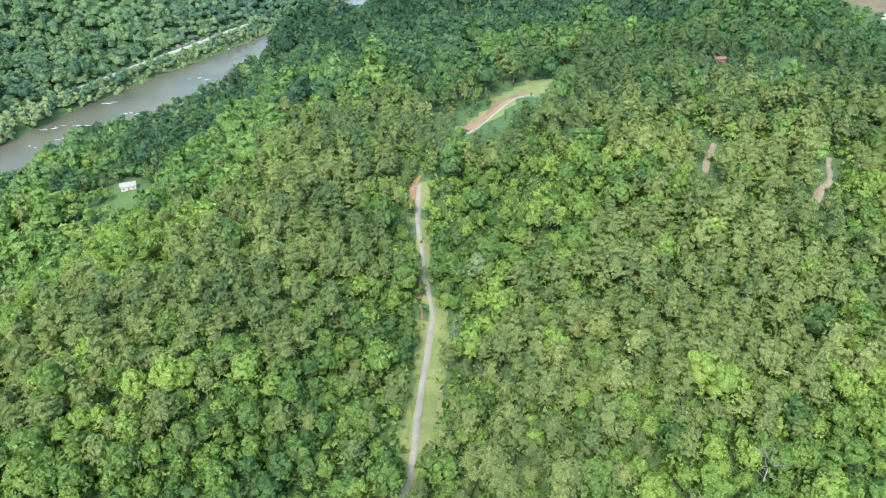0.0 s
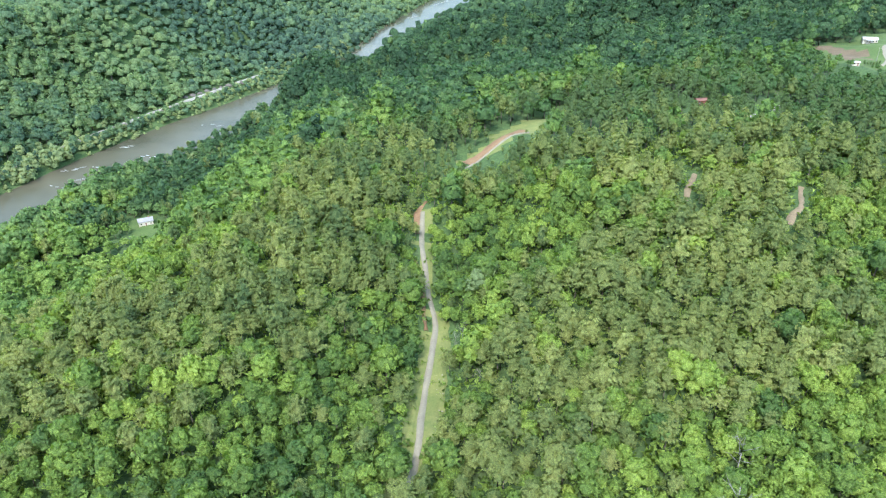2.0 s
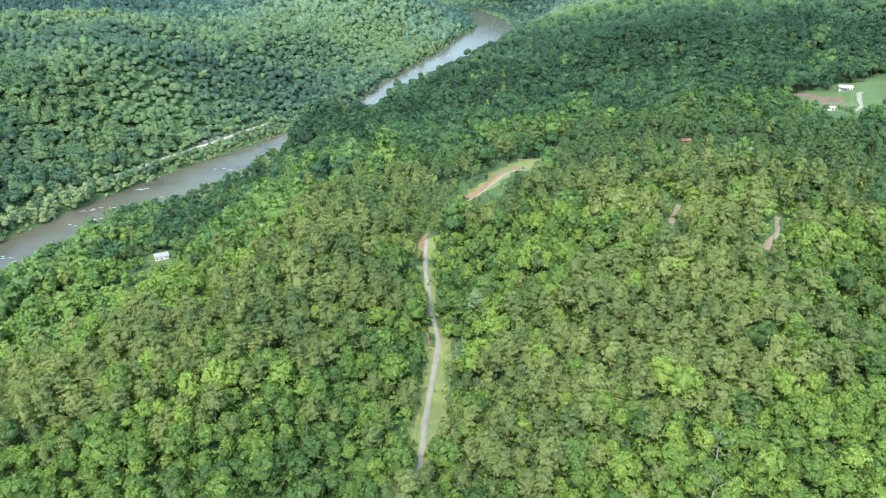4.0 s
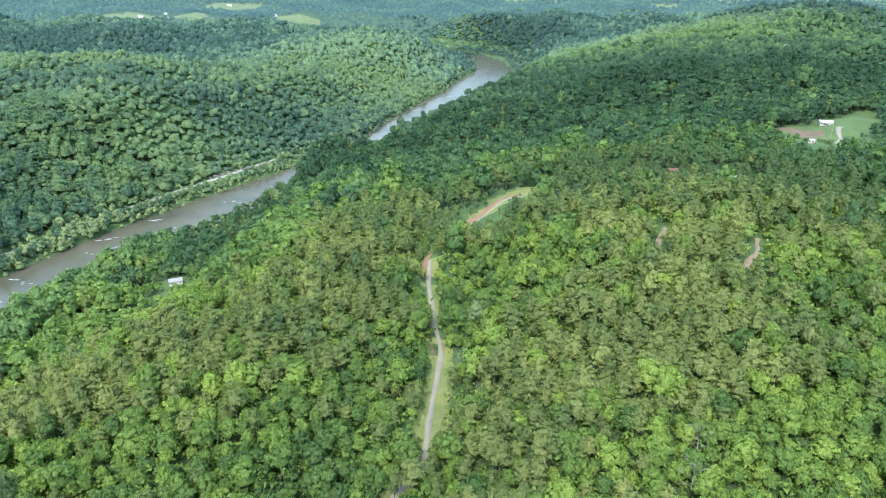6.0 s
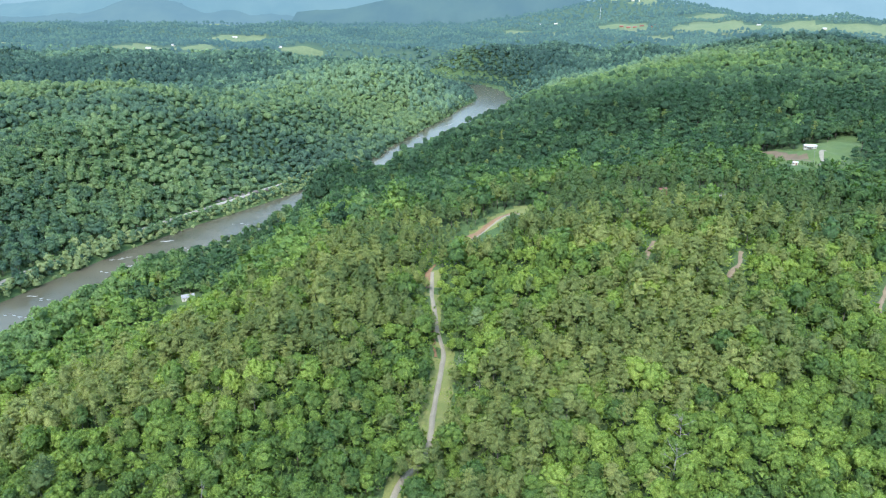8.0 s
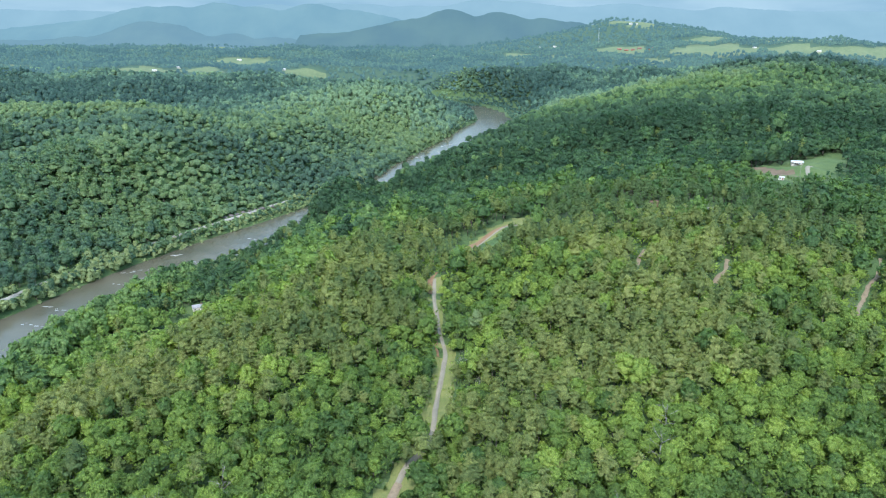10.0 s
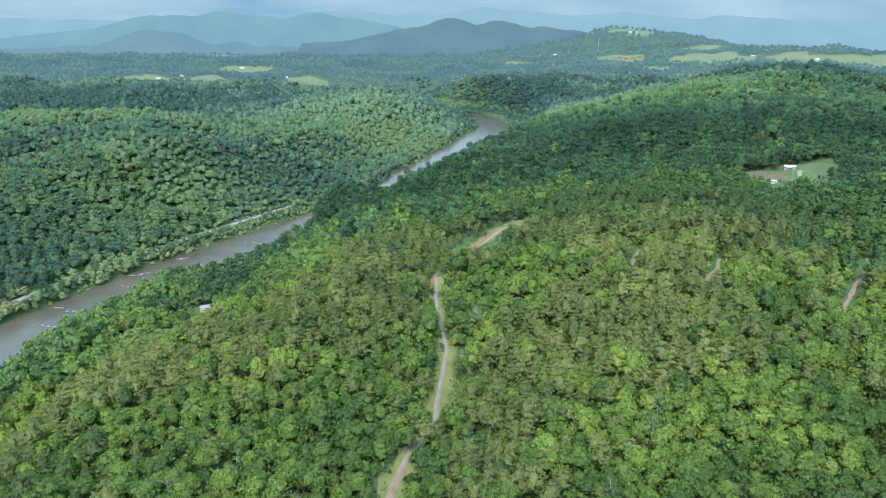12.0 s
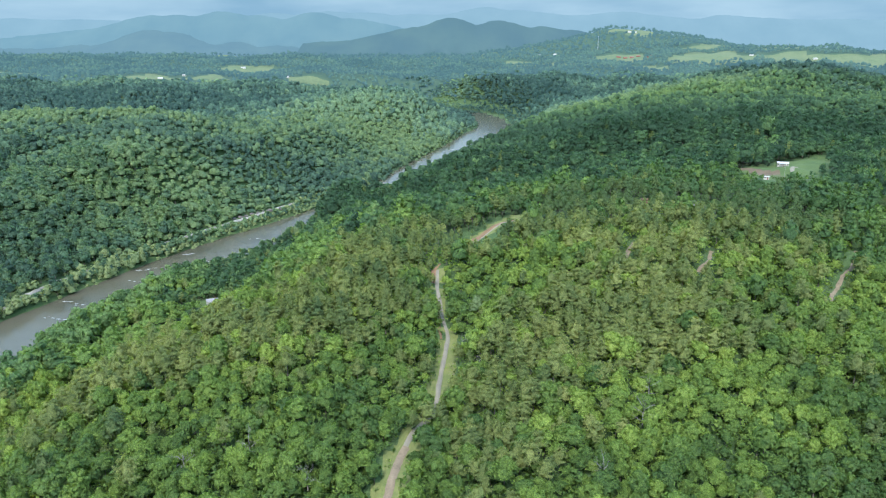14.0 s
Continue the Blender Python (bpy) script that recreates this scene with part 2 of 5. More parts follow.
def refine(line, step):
    """A Catmull-Rom line through the given points, at about that step."""
    p = np.vstack([2 * line[0] - line[1], line, 2 * line[-1] - line[-2]])
    out = []
    for a, b, c, d in zip(p, p[1:], p[2:], p[3:]):
        n = max(2, int(np.linalg.norm(c - b) / step))
        f = np.linspace(0, 1, n, endpoint=False)[:, None]
        out.append(0.5 * (2 * b + (c - a) * f + (2 * a - 5 * b + 4 * c - d) * f ** 2 + (3 * b - a - 3 * c + d) * f ** 3))
    return np.vstack(out + [line[-1:]])


def away(x, y, line):
    """The distance from a line, and the side: above 0 to the right of its way."""
    best, side = np.full(x.shape, 1e9), np.ones(x.shape)
    for (ax, ay), (bx, by) in zip(line, line[1:]):
        dx, dy = bx - ax, by - ay
        f = np.clip(((x - ax) * dx + (y - ay) * dy) / (dx * dx + dy * dy), 0, 1)
        d = np.hypot(x - ax - f * dx, y - ay - f * dy)
        s = dy * (x - ax) - dx * (y - ay)
        near = d < best
        best = np.where(near, d, best)
        side = np.where(near, np.where(s > 0, 1.0, -1.0), side)
    return best, side


def waves(x, y, size, seed):
    """Smooth noise between about -1 and 1."""
    r = np.random.RandomState(seed)
    v = np.zeros(x.shape)
    for k in range(9):
        a, p, f = r.uniform(0, 2 * math.pi), r.uniform(0, 2 * math.pi), r.uniform(0.7, 2.2) * 2 * math.pi / size
        v += np.sin(f * (x * math.cos(a) + y * math.sin(a)) + p)
    return v / 3.6


def bump(x, y, cx, cy, sx, sy, turn=0.0):
    c, s = math.cos(radians(turn)), math.sin(radians(turn))
    u, v = (x - cx) * c + (y - cy) * s, -(x - cx) * s + (y - cy) * c
    return np.exp(-0.5 * ((u / sx) ** 2 + (v / sy) ** 2))


def near_hill(x, y):
    u, v = np.clip((x + 270) / 90, 0, 7.999), np.clip(y / 90, 0, 6.999)
    i, j = u.astype(int), v.astype(int)
    fu, fv = u - i, v - j

    def weights(f):
        return (-.5 * f + f ** 2 - .5 * f ** 3, 1 - 2.5 * f ** 2 + 1.5 * f ** 3, .5 * f + 2 * f ** 2 - 1.5 * f ** 3, -.5 * f ** 2 + .5 * f ** 3)
    h = np.zeros(x.shape)
    for a, wa in enumerate(weights(fv)):
        for c, wc in enumerate(weights(fu)):
            h += wa * wc * HILL[np.clip(j + a - 1, 0, 7), np.clip(i + c - 1, 0, 8)]
    return h


RIVER_FINE = refine(RIVER, 40)
LANE_FINE = refine(LANE, 6)


def half_width_of(side, y):
    """From the river's middle line to the bank on that side."""
    return np.where(side > 0, 40.0, 39.0) - 7 * smooth(y, 800, 1000) + np.where(side > 0, 26.0, 0.0) * smooth(y, 1560, 1750) + np.where(side < 0, 1.0, 0.0) * (32 * smooth(y, 930, 1180) * (1 - smooth(y, 1600, 1800)) + 10 * (1 - smooth(y, 400, 480)) - 4 * bump(0 * y, y, 0, 790, 1, 60))


def height(x, y):
    x, y = np.asarray(x, float), np.asarray(y, float)
    d, side = away(x, y, RIVER_FINE)
    half = half_width_of(side, y)
    # the rolling country at large
    far = 55 + 45 * smooth(y, 1500, 3400) + 10 * waves(x, y, 620, 3) + 5 * waves(x, y, 240, 4)
    far += 32 * bump(x, y, -1150, 1780, 420, 120) + 26 * bump(x, y, 420, 2380, 330, 160) + 22 * bump(x, y, -650, 3050, 420, 140) + 30 * bump(x, y, -1900, 3300, 600, 200)
    far += 150 * bump(x, y, 960, 3750, 400, 320) + 62 * bump(x, y, 1250, 2950, 420, 260) + 40 * bump(x, y, 1900, 3000, 420, 300)
    # east: the slope beyond the crest, and the knob
    east = 26 + 128 * bump(x, y, 790, 1480, 300, 330) + 60 * bump(x, y, 480, 1050, 260, 300) + 45 * bump(x, y, 170, 900, 170, 260, -20) + 70 * bump(x, y, 420, 640, 240, 160)
    east += 5 * waves(x, y, 260, 5)
    east = np.where(y > 1300, east + (far - east) * smooth(y, 1300, 2300) * (1 - bump(x, y, 790, 1480, 330, 330)), east)
    inside = smooth(x, -330, -250) * (1 - smooth(x, 400, 560)) * smooth(y, -120, 20) * (1 - smooth(y, 520, 680))
    hill = near_hill(x, y) - 6.5 * bump(x, y, -4, 175, 16, 55) - 7.0 * bump(x, y, -165, 282, 28, 36) + 2.0 * waves(x, y, 60, 6)
    outer = np.where(y < 300, 40 + 8 * waves(x, y, 300, 7), east)
    east = outer + (hill - outer) * inside
    # west: a long wooded ridge, a dome further up the river, and lower ground behind
    west = 30 + 68 * bump(x, y, -640, 1010, 330, 190, 12) + 22 * bump(x, y, -430, 800, 90, 160, 20) + 55 * bump(x, y, -190, 1760, 180, 210) + 30 * bump(x, y, -900, 500, 300, 400)
    west += 6 * waves(x, y, 230, 8)
    west = west + (far - 8 - west) * smooth(y, 1350, 2100) * (1 - bump(x, y, -190, 1760, 220, 250))
    back = smooth(y, 1950, 2350)
    land = np.where(side > 0, east * (1 - back) + far * back, west * (1 - back) + far * back)
    bluff = bump(x, y, -170, 700, 90, 90)  # here the hillside drops straight to the water
    steep = np.maximum(bump(x, y, -110, 890, 150, 95), bluff)
    flat = 25 + 60 * bump(x, y, -240, 420, 130, 190) - 25 * steep
    reach = np.where(side > 0, 120.0 - 74 * steep, 150.0)
    land = land + np.where(side > 0, 27 * bump(x, y, -175, 660, 40, 60) - 4 * bump(x, y, -90, 780, 40, 60) - 13 * bump(x, y, -20, 940, 52, 100), 0.0)
    rise = smooth(d - half, np.where(side > 0, flat, 28.0), np.where(side > 0, flat + reach, 28.0 + reach))
    bank = -2.5 + 6.5 * smooth(d - half, -5, 7) + np.where(side < 0, 4.5 * smooth(d - half, 12, 24), 0.0)
    knoll = 6 * bump(x, y, -219, 440, 20, 24, 20)  # the cabin stands on it
    return bank + rise * np.maximum(land - 4, 0) + knoll


def ground(x, y):
    return float(height(np.array([x]), np.array([y]))[0])


# ---- mesh helpers ----
def mesh_of(name, verts, quads=None, tris=None, mats=(), quad_mats=None, tri_mats=None, quad_tint=None, tri_tint=None, shade=False):
    quads = np.zeros((0, 4), int) if quads is None else np.asarray(quads, int).reshape(-1, 4)
    tris = np.zeros((0, 3), int) if tris is None else np.asarray(tris, int).reshape(-1, 3)
    me = bpy.data.meshes.new(name)
    verts = np.asarray(verts, np.float32)
    me.vertices.add(len(verts))
    me.vertices.foreach_set("co", verts[:, :3].ravel())
    loops = np.concatenate([quads.ravel(), tris.ravel()]).astype(np.int32)
    starts = np.concatenate([np.arange(len(quads)) * 4, len(quads) * 4 + np.arange(len(tris)) * 3]).astype(np.int32)
    me.loops.add(len(loops))
    me.loops.foreach_set("vertex_index", loops)
    me.polygons.add(len(starts))
    me.polygons.foreach_set("loop_start", starts)
    for mt in mats:
        me.materials.append(mt)
    if quad_mats is not None or tri_mats is not None:
        qm = np.zeros(len(quads), int) if quad_mats is None else quad_mats
        tm = np.zeros(len(tris), int) if tri_mats is None else tri_mats
        me.polygons.foreach_set("material_index", np.concatenate([qm, tm]).astype(np.int32))
    soft = verts.shape[1] == 6  # the last three columns: rounded normals
    me.polygons.foreach_set("use_smooth", np.full(len(starts), bool(shade or soft)))
    if soft:
        me.attributes.new("custom_normal", "FLOAT_VECTOR", "POINT").data.foreach_set("vector", verts[:, 3:].ravel())
    if quad_tint is not None or tri_tint is not None:
        at = me.attributes.new("tint", "FLOAT", "FACE")
        qt = np.zeros(len(quads)) if quad_tint is None else quad_tint
        tt = np.zeros(len(tris)) if tri_tint is None else tri_tint
        at.data.foreach_set("value", np.concatenate([qt, tt]).astype(np.float32))
    me.update(calc_edges=True)
    return me


def part(name, me, parent, label=""):
    ob = new(name, me)
    ob.parent = parent
    return tagged(ob, label)


def bm_mesh(name, bm, *mats):
    me = bpy.data.meshes.new(name)
    bmesh.ops.recalc_face_normals(bm, faces=bm.faces)
    bm.to_mesh(me)
    bm.free()
    for mt in mats:
        me.materials.append(mt)
    return me


# ---- ground: one sheet to the horizon ----
def fields(x, y):
    """How far a place is open grass, 0 to 1."""
    g = np.zeros(x.shape)

    def open_at(cx, cy, rx, ry, turn=0.0):
        c, s = math.cos(radians(turn)), math.sin(radians(turn))
        u, v = ((x - cx) * c + (y - cy) * s) / rx, (-(x - cx) * s + (y - cy) * c) / ry
        r = np.sqrt(u * u + v * v) + 0.16 * waves(x, y, 2.2 * min(rx, ry), 21)
        np.maximum(g, 1 - smooth(r, 0.85, 1.1), out=g)
    open_at(338, 522, 92, 25, 48)   # lawn round the white house
    open_at(284, 492, 17, 34, -25)  # bare yard
    open_at(48, 377, 24, 7.5, 30)    # meadow above the cut
    open_at(34, 358, 27, 8, 36)     # the cut
    open_at(150, 790, 24, 10)
    open_at(-217, 430, 13, 28, 20)        # footing of the cabin by the river
    for cx, cy, rx, ry in ((-1060, 2440, 160, 75), (-800, 2480, 120, 75), (-520, 2500, 80, 70), (-820, 2830, 170, 110), (-1700, 2590, 130, 110)):
        open_at(cx, cy, rx, ry)
    for cx, cy, rx, ry in ((-1350, 4010, 230, 200), (-1230, 4600, 200, 170), (312, 3090, 75, 110), (450, 2970, 80, 100), (760, 3080, 130, 120), (930, 3640, 110, 110)):
        open_at(cx, cy, rx, ry)
    for cx, cy, rx, ry in ((1050, 2840, 170, 150), (1330, 2790, 150, 110), (1600, 2720, 120, 100), (1790, 2740, 160, 100), (1500, 3050, 190, 120), (2000, 2860, 180, 120), (740, 2680, 110, 110), (1180, 3150, 150, 90), (1750, 3120, 170, 90), (560, 2860, 90, 80)):
        open_at(cx, cy, rx, ry)
    return g


def verge(x, y):
    d, side = away(x, y, LANE_FINE)
    wide = np.where(side > 0, 6.6, 4.4) * (0.2 + 0.8 * (1 - smooth(y, 200, 230))) - 4.5 * smooth(y, 108, 116) * (1 - smooth(y, 138, 152)) + 1.8 * waves(x, y, 17, 22)
    return 1 - smooth(d, wide, wide + 2.5)


rows = [-20.0]
while rows[-1] < 430:
    rows.append(rows[-1] + 4.0)
step = 4.0
while rows[-1] < 4880:
    step *= 1.028
    rows.append(rows[-1] + step)
step, back_rows = 4.0, [-20.0]
while back_rows[-1] > -700:
    step *= 1.12
    back_rows.append(back_rows[-1] - step)
rows = np.array(back_rows[:0:-1] + rows)
cols = np.linspace(-1, 1, 241)
half_width = 330 + 0.82 * np.maximum(rows + 170, 0)
gx, gy = cols[None, :] * half_width[:, None], np.repeat(rows[:, None], len(cols), 1)
gz = height(gx, gy)
nr, nc = gx.shape
idx = np.arange(nr * nc).reshape(nr, nc)
quads = np.stack([idx[:-1, :-1], idx[:-1, 1:], idx[1:, 1:], idx[1:, :-1]], -1).reshape(-1, 4)
qx, qy = [(v[:-1, :-1] + v[1:, 1:]).ravel() / 2 for v in (gx, gy)]
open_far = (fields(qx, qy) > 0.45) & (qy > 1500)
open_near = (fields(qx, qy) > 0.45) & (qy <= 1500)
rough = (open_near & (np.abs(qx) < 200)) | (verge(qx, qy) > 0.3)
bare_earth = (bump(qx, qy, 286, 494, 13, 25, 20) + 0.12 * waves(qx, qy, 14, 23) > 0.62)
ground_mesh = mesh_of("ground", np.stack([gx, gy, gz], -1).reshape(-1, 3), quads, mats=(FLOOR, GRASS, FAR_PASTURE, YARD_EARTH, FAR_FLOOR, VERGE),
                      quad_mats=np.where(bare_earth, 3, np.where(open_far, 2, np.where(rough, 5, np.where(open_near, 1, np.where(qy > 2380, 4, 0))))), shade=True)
tagged(new("ground", ground_mesh), "hilly ground with leaf litter, grass and pasture", "ground", kind="structure")


# ---- river ----
def ribbon(line, left, right, lift, across=2, drape=True):
    """Vertices and quads of a strip along a line, draped on the ground."""
    t = np.gradient(line, axis=0)
    t /= np.linalg.norm(t, axis=1)[:, None]
    nrm = np.stack([t[:, 1], -t[:, 0]], -1)
    f = np.linspace(0, 1, across)
    off = -np.broadcast_to(left, len(line))[:, None] * (1 - f) + np.broadcast_to(right, len(line))[:, None] * f
    p = line[:, None, :] + nrm[:, None, :] * off[:, :, None]
    z = height(p[..., 0], p[..., 1]) + lift if drape else np.full(p.shape[:2], lift)
    i = np.arange(len(line) * across).reshape(len(line), across)
    q = np.stack([i[:-1, :-1], i[:-1, 1:], i[1:, 1:], i[1:, :-1]], -1).reshape(-1, 4)
    return np.concatenate([p, z[..., None]], -1).reshape(-1, 3), q


v, q = ribbon(RIVER_FINE[RIVER_FINE[:, 1] < 2200], 80.0, 80.0, 0.0, 9, False)
tagged(new("water", mesh_of("water", v, q, mats=(WATER,), shade=True)), "wide brown river with rippled shallow water", "river", kind="structure")


def track(name, points, width, mat, label, category, wobble=0.25, lift=0.22, seed=1, kind="structure"):
    """A worn track: a cambered strip with uneven edges and sides that go into the ground."""
    line = refine(np.array(points, float), 2.5)
    r = np.random.RandomState(seed)
    def edge():
        e = r.uniform(-1, 1, len(line))
        return width / 2 + wobble * (e + np.roll(e, 1) + np.roll(e, 2)) / 1.7
    v, q = ribbon(line, edge(), edge(), lift, 5)
    v = v.reshape(len(line), 5, 3)
    v[:, 0, 2] -= lift + 0.5
    v[:, -1, 2] -= lift + 0.5
    v[:, 2, 2] += 0.06
    return tagged(new(name, mesh_of(name, v.reshape(-1, 3), q, mats=(mat,), shade=True)), label, category, kind=kind)


for name, off, width, seed in (("grass_verge", -3.6, 5.0, 31), ("grass_verge", 4.6, 6.6, 32)):
    t = np.gradient(LANE_FINE, axis=0)
    t /= np.linalg.norm(t, axis=1)[:, None]
    line = (LANE_FINE + np.stack([t[:, 1], -t[:, 0]], -1) * off)[8:-6:3]
    line = line[line[:, 1] < (200 if off < 0 else 222)]
    track(name, line, width, VERGE, "rough grass verge beside the gravel lane", "verge", 1.5, 0.3, seed)
track("lane", LANE, 3.3, GRAVEL, "narrow grey gravel lane over the wooded hill", "road", 0.22, 0.5, 2)
track("lane_lower", LANE[:5], 4.4, DIRT, "tan dirt end of the lane between the trees", "road", 0.5, 0.58, 12)
track("red_bank", [(-13, 274), (-13.5, 282), (-13, 291), (-10, 299)], 4.6, RED_CLAY, "bare red clay bank at the bend of the lane", "bank", 1.1, 0.3, 3)
track("clay_strip", [(-7.5, 212), (-8.5, 224), (-11, 238), (-13, 252)], 1.8, RED_CLAY, "strip of red clay along the edge of the lane", "bank", 0.7, 0.55, 4)
track("lane_upper", [(10, 332), (21, 344), (35, 354), (48, 361)], 2.4, GRAVEL, "pale gravel lane climbing past a red clay cut", "road", 0.3, 0.4, 5)
track("clay_cut", [(12, 339), (20, 348), (32, 358), (45, 367)], 8.5, RED_CLAY, "red clay cut beside the upper lane", "bank", 1.3, 0.55, 6)
track("dirt_track", [(111, 270), (113, 277), (117, 284), (121, 293)], 4.0, DIRT, "pale dirt track between the pines", "track", 0.8, 0.3, 7)
track("dirt_track_bend", [(154, 257), (158, 262), (163, 268), (169, 280), (173, 289)], 4.0, DIRT, "sandy dirt track bending out of the pines", "track", 1.0, 0.3, 8)
track("hill_road", [(170, 360), (178, 366), (188, 372), (196, 377)], 3.6, BALLAST, "short stretch of pale gravel road on the crest", "road", 0.5, 0.4, 9)
track("east_trail", [(230, 240), (238, 253), (250, 268), (264, 284), (276, 299), (284, 314)], 3.6, DIRT, "pale dirt trail through broadleaf woods", "track", 0.9, 0.3, 10)
track("house_drive", [(300, 462), (309, 472), (313, 482), (318, 494), (330, 510)], 4.0, GRAVEL, "grey gravel drive winding up the lawn", "road", 0.4, 0.4, 11)


def beside_river(off, a, b):
    """A line at that distance from the river's middle, west of it, between two northings."""
    t = np.gradient(RIVER_FINE, axis=0)
    t /= np.linalg.norm(t, axis=1)[:, None]
    p = RIVER_FINE + np.stack([-t[:, 1], t[:, 0]], -1) * off
    return p[(p[:, 1] > a) & (p[:, 1] < b)]


ROAD = beside_river(60, 150, 880)
track("river_road", ROAD, 4.2, BALLAST, "pale gravel road along the far river bank", "road", 0.9, 1.0, 13)


# ---- woods ----
def no_trees(x, y):
    """True where no tree stands."""
    d, side = away(x, y, RIVER_FINE)
    half = half_width_of(side, y)
    bare = (d < half + 2) & (y < 2110)
    bare |= (fields(x, y) > 0.3) | (verge(x, y) > 0.35) | (away(x, y, LANE_FINE)[0] < 2.8)
    road_d, _ = away(x, y, ROAD)
    bare |= road_d < 5.0
    for pts, w in (([(111, 270), (117, 284), (121, 293)], 4.0), ([(154, 257), (163, 268), (173, 289)], 4.5), ([(230, 240), (250, 268), (284, 314)], 5.0),
                   ([(300, 462), (318, 494)], 8), ([(170, 360), (196, 377)], 3.5), ([(14, 337), (52, 363), (74, 402)], 4)):
        bare |= away(x, y, np.array(pts, float))[0] < w
    for cx, cy, rad in ((6, 203, 6.5), (12, 182, 4.0), (84, 116, 3.0), (91, 133, 3.0)):
        bare |= np.hypot(x - cx, y - cy) < rad
    return bare


def stunted(x, y):
    """How tall the trees grow: young growth below clearings and along the river."""
    low = 0.95 * bump(x, y, 24, 340, 24, 11, 38) + 0.8 * bump(x, y, 44, 350, 16, 10, 38) + 0.72 * bump(x, y, 300, 476, 30, 15, 30) + 0.55 * bump(x, y, 149, 374, 13, 10) + 0.85 * bump(x, y, -208, 405, 17, 34, 20) + 0.5 * bump(x, y, -185, 335, 16, 30, 20)
    low += 0.6 * bump(x, y, 181, 352, 9, 10) + 0.8 * bump(x, y, 286, 440, 46, 17, 20) + 0.5 * bump(x, y, 312, 466, 14, 12) + 0.4 * bump(x, y, 110, 262, 5, 7) + 0.4 * bump(x, y, 152, 246, 7, 8)
    low += 0.45 * bump(x, y, -14, 280, 7, 14) + 0.35 * bump(x, y, -2, 268, 7, 16) + 0.4 * bump(x, y, 240, 244, 8, 10)
    bank, side = away(x, y, RIVER_FINE)
    tall = np.where((side < 0) & (bank < 70) & (y < 900), 0.66, 1.0) * (1 - 0.4 * np.where((side > 0) & (bank < 95), 1.0, 0.0) * smooth(y, 520, 580) * (1 - smooth(y, 640, 690))) * np.where((bank < 75) & (y > 1600), 0.75, 1.0) * np.where((side > 0) & (bank < 120) & (y > 1400), 0.6, 1.0)
    return (1 - np.minimum(low, 0.74)) * tall


def pine_share(x, y):
    belt = away(x, y, np.array([(-195, 150), (-130, 184), (-80, 206), (-60, 240), (-50, 285), (-12, 316)], float))[0]
    crest = away(x, y, np.array([(-60, 350), (0, 330), (62, 332), (105, 372), (176, 356), (215, 313), (250, 345)], float))[0]
    p = 1.05 * np.exp(-(belt / 36) ** 2) + 1.0 * np.exp(-(crest / 36) ** 2) + 1.05 * bump(x, y, 80, 188, 52, 34) + 1.0 * bump(x, y, 128, 280, 44, 46) + 0.7 * bump(x, y, 20, 122, 18, 34)
    p += 0.5 * bump(x, y, 95, 400, 110, 26) - 0.55 * bump(x, y, 22, 256, 22, 26) - 0.6 * bump(x, y, 66, 268, 14, 14) - 0.5 * bump(x, y, 120, 135, 34, 28) - 0.5 * bump(x, y, 176, 250, 16, 18) - 0.4 * bump(x, y, 9, 198, 9, 12)
    return np.clip(p + 0.16 * waves(x, y, 45, 31) + np.where(y > 520, 0.05, 0.0), 0.03, 0.95)


def cloud_and_stand_tint(x, y):
    """Tint shift: cloud shade and sun patches painted into leaves, plus truly darker stands."""
    t = 0.6 * bump(x, y, -230, 1560, 190, 210) + 0.32 * bump(x, y, -330, 780, 80, 100, 20) + 0.34 * bump(x, y, 330, 1330, 260, 150) + 0.45 * bump(x, y, -560, 1000, 280, 55, 12)
    t += 0.22 * bump(x, y, 300, 620, 120, 30) + 0.2 * bump(x, y, 440, 470, 70, 60) + 0.34 * bump(x, y, -240, 380, 60, 110) + 0.15 * bump(x, y, -90, 150, 80, 30) + 0.22 * bump(x, y, 150, 150, 60, 40) + 0.3 * bump(x, y, 128, 298, 38, 30)
    t += 0.25 * bump(x, y, -390, 720, 110, 90) + 0.12 * bump(x, y, 150, 440, 130, 25) + 0.4 * bump(x, y, 950, 3300, 600, 500)
    t -= 0.2 * bump(x, y, 260, 430, 110, 80) + 0.26 * bump(x, y, -35, 150, 34, 42)
    t -= 0.26 * bump(x, y, 230, 800, 330, 190, -10) + 0.8 * bump(x, y, 830, 1500, 260, 170) + 0.4 * bump(x, y, 560, 820, 300, 120) - 0.35 * bump(x, y, 430, 1420, 150, 170) + 0.55 * bump(x, y, -1000, 1850, 620, 210) + 0.15 * bump(x, y, -500, 860, 200, 55, 14)
    t -= 0.3 * bump(x, y, -280, 990, 110, 90) + 0.5 * bump(x, y, 280, 2120, 300, 200) + 0.3 * bump(x, y, 195, 165, 30, 50) + 0.3 * bump(x, y, 235, 385, 60, 45) + 0.4 * bump(x, y, 190, 85, 80, 45) + 0.36 * bump(x, y, -110, 84, 110, 34) + 0.22 * bump(x, y, 110, 385, 60, 22)
    return t


bm = bmesh.new()
bmesh.ops.create_icosphere(bm, subdivisions=1, radius=1.0)
ICO_V = np.array([v.co[:] for v in bm.verts])
ICO_F = np.array([[v.index for v in f.verts] for f in bm.faces])
bm.free()


UPPER = ICO_F[ICO_V[ICO_F][:, :, 2].mean(1) > -0.35]  # the faces that do not look down


NOQ, NOT = np.zeros((0, 4), int), np.zeros((0, 3), int)


def unit(v):
    return v / (np.linalg.norm(v, axis=1)[:, None] + 1e-9)


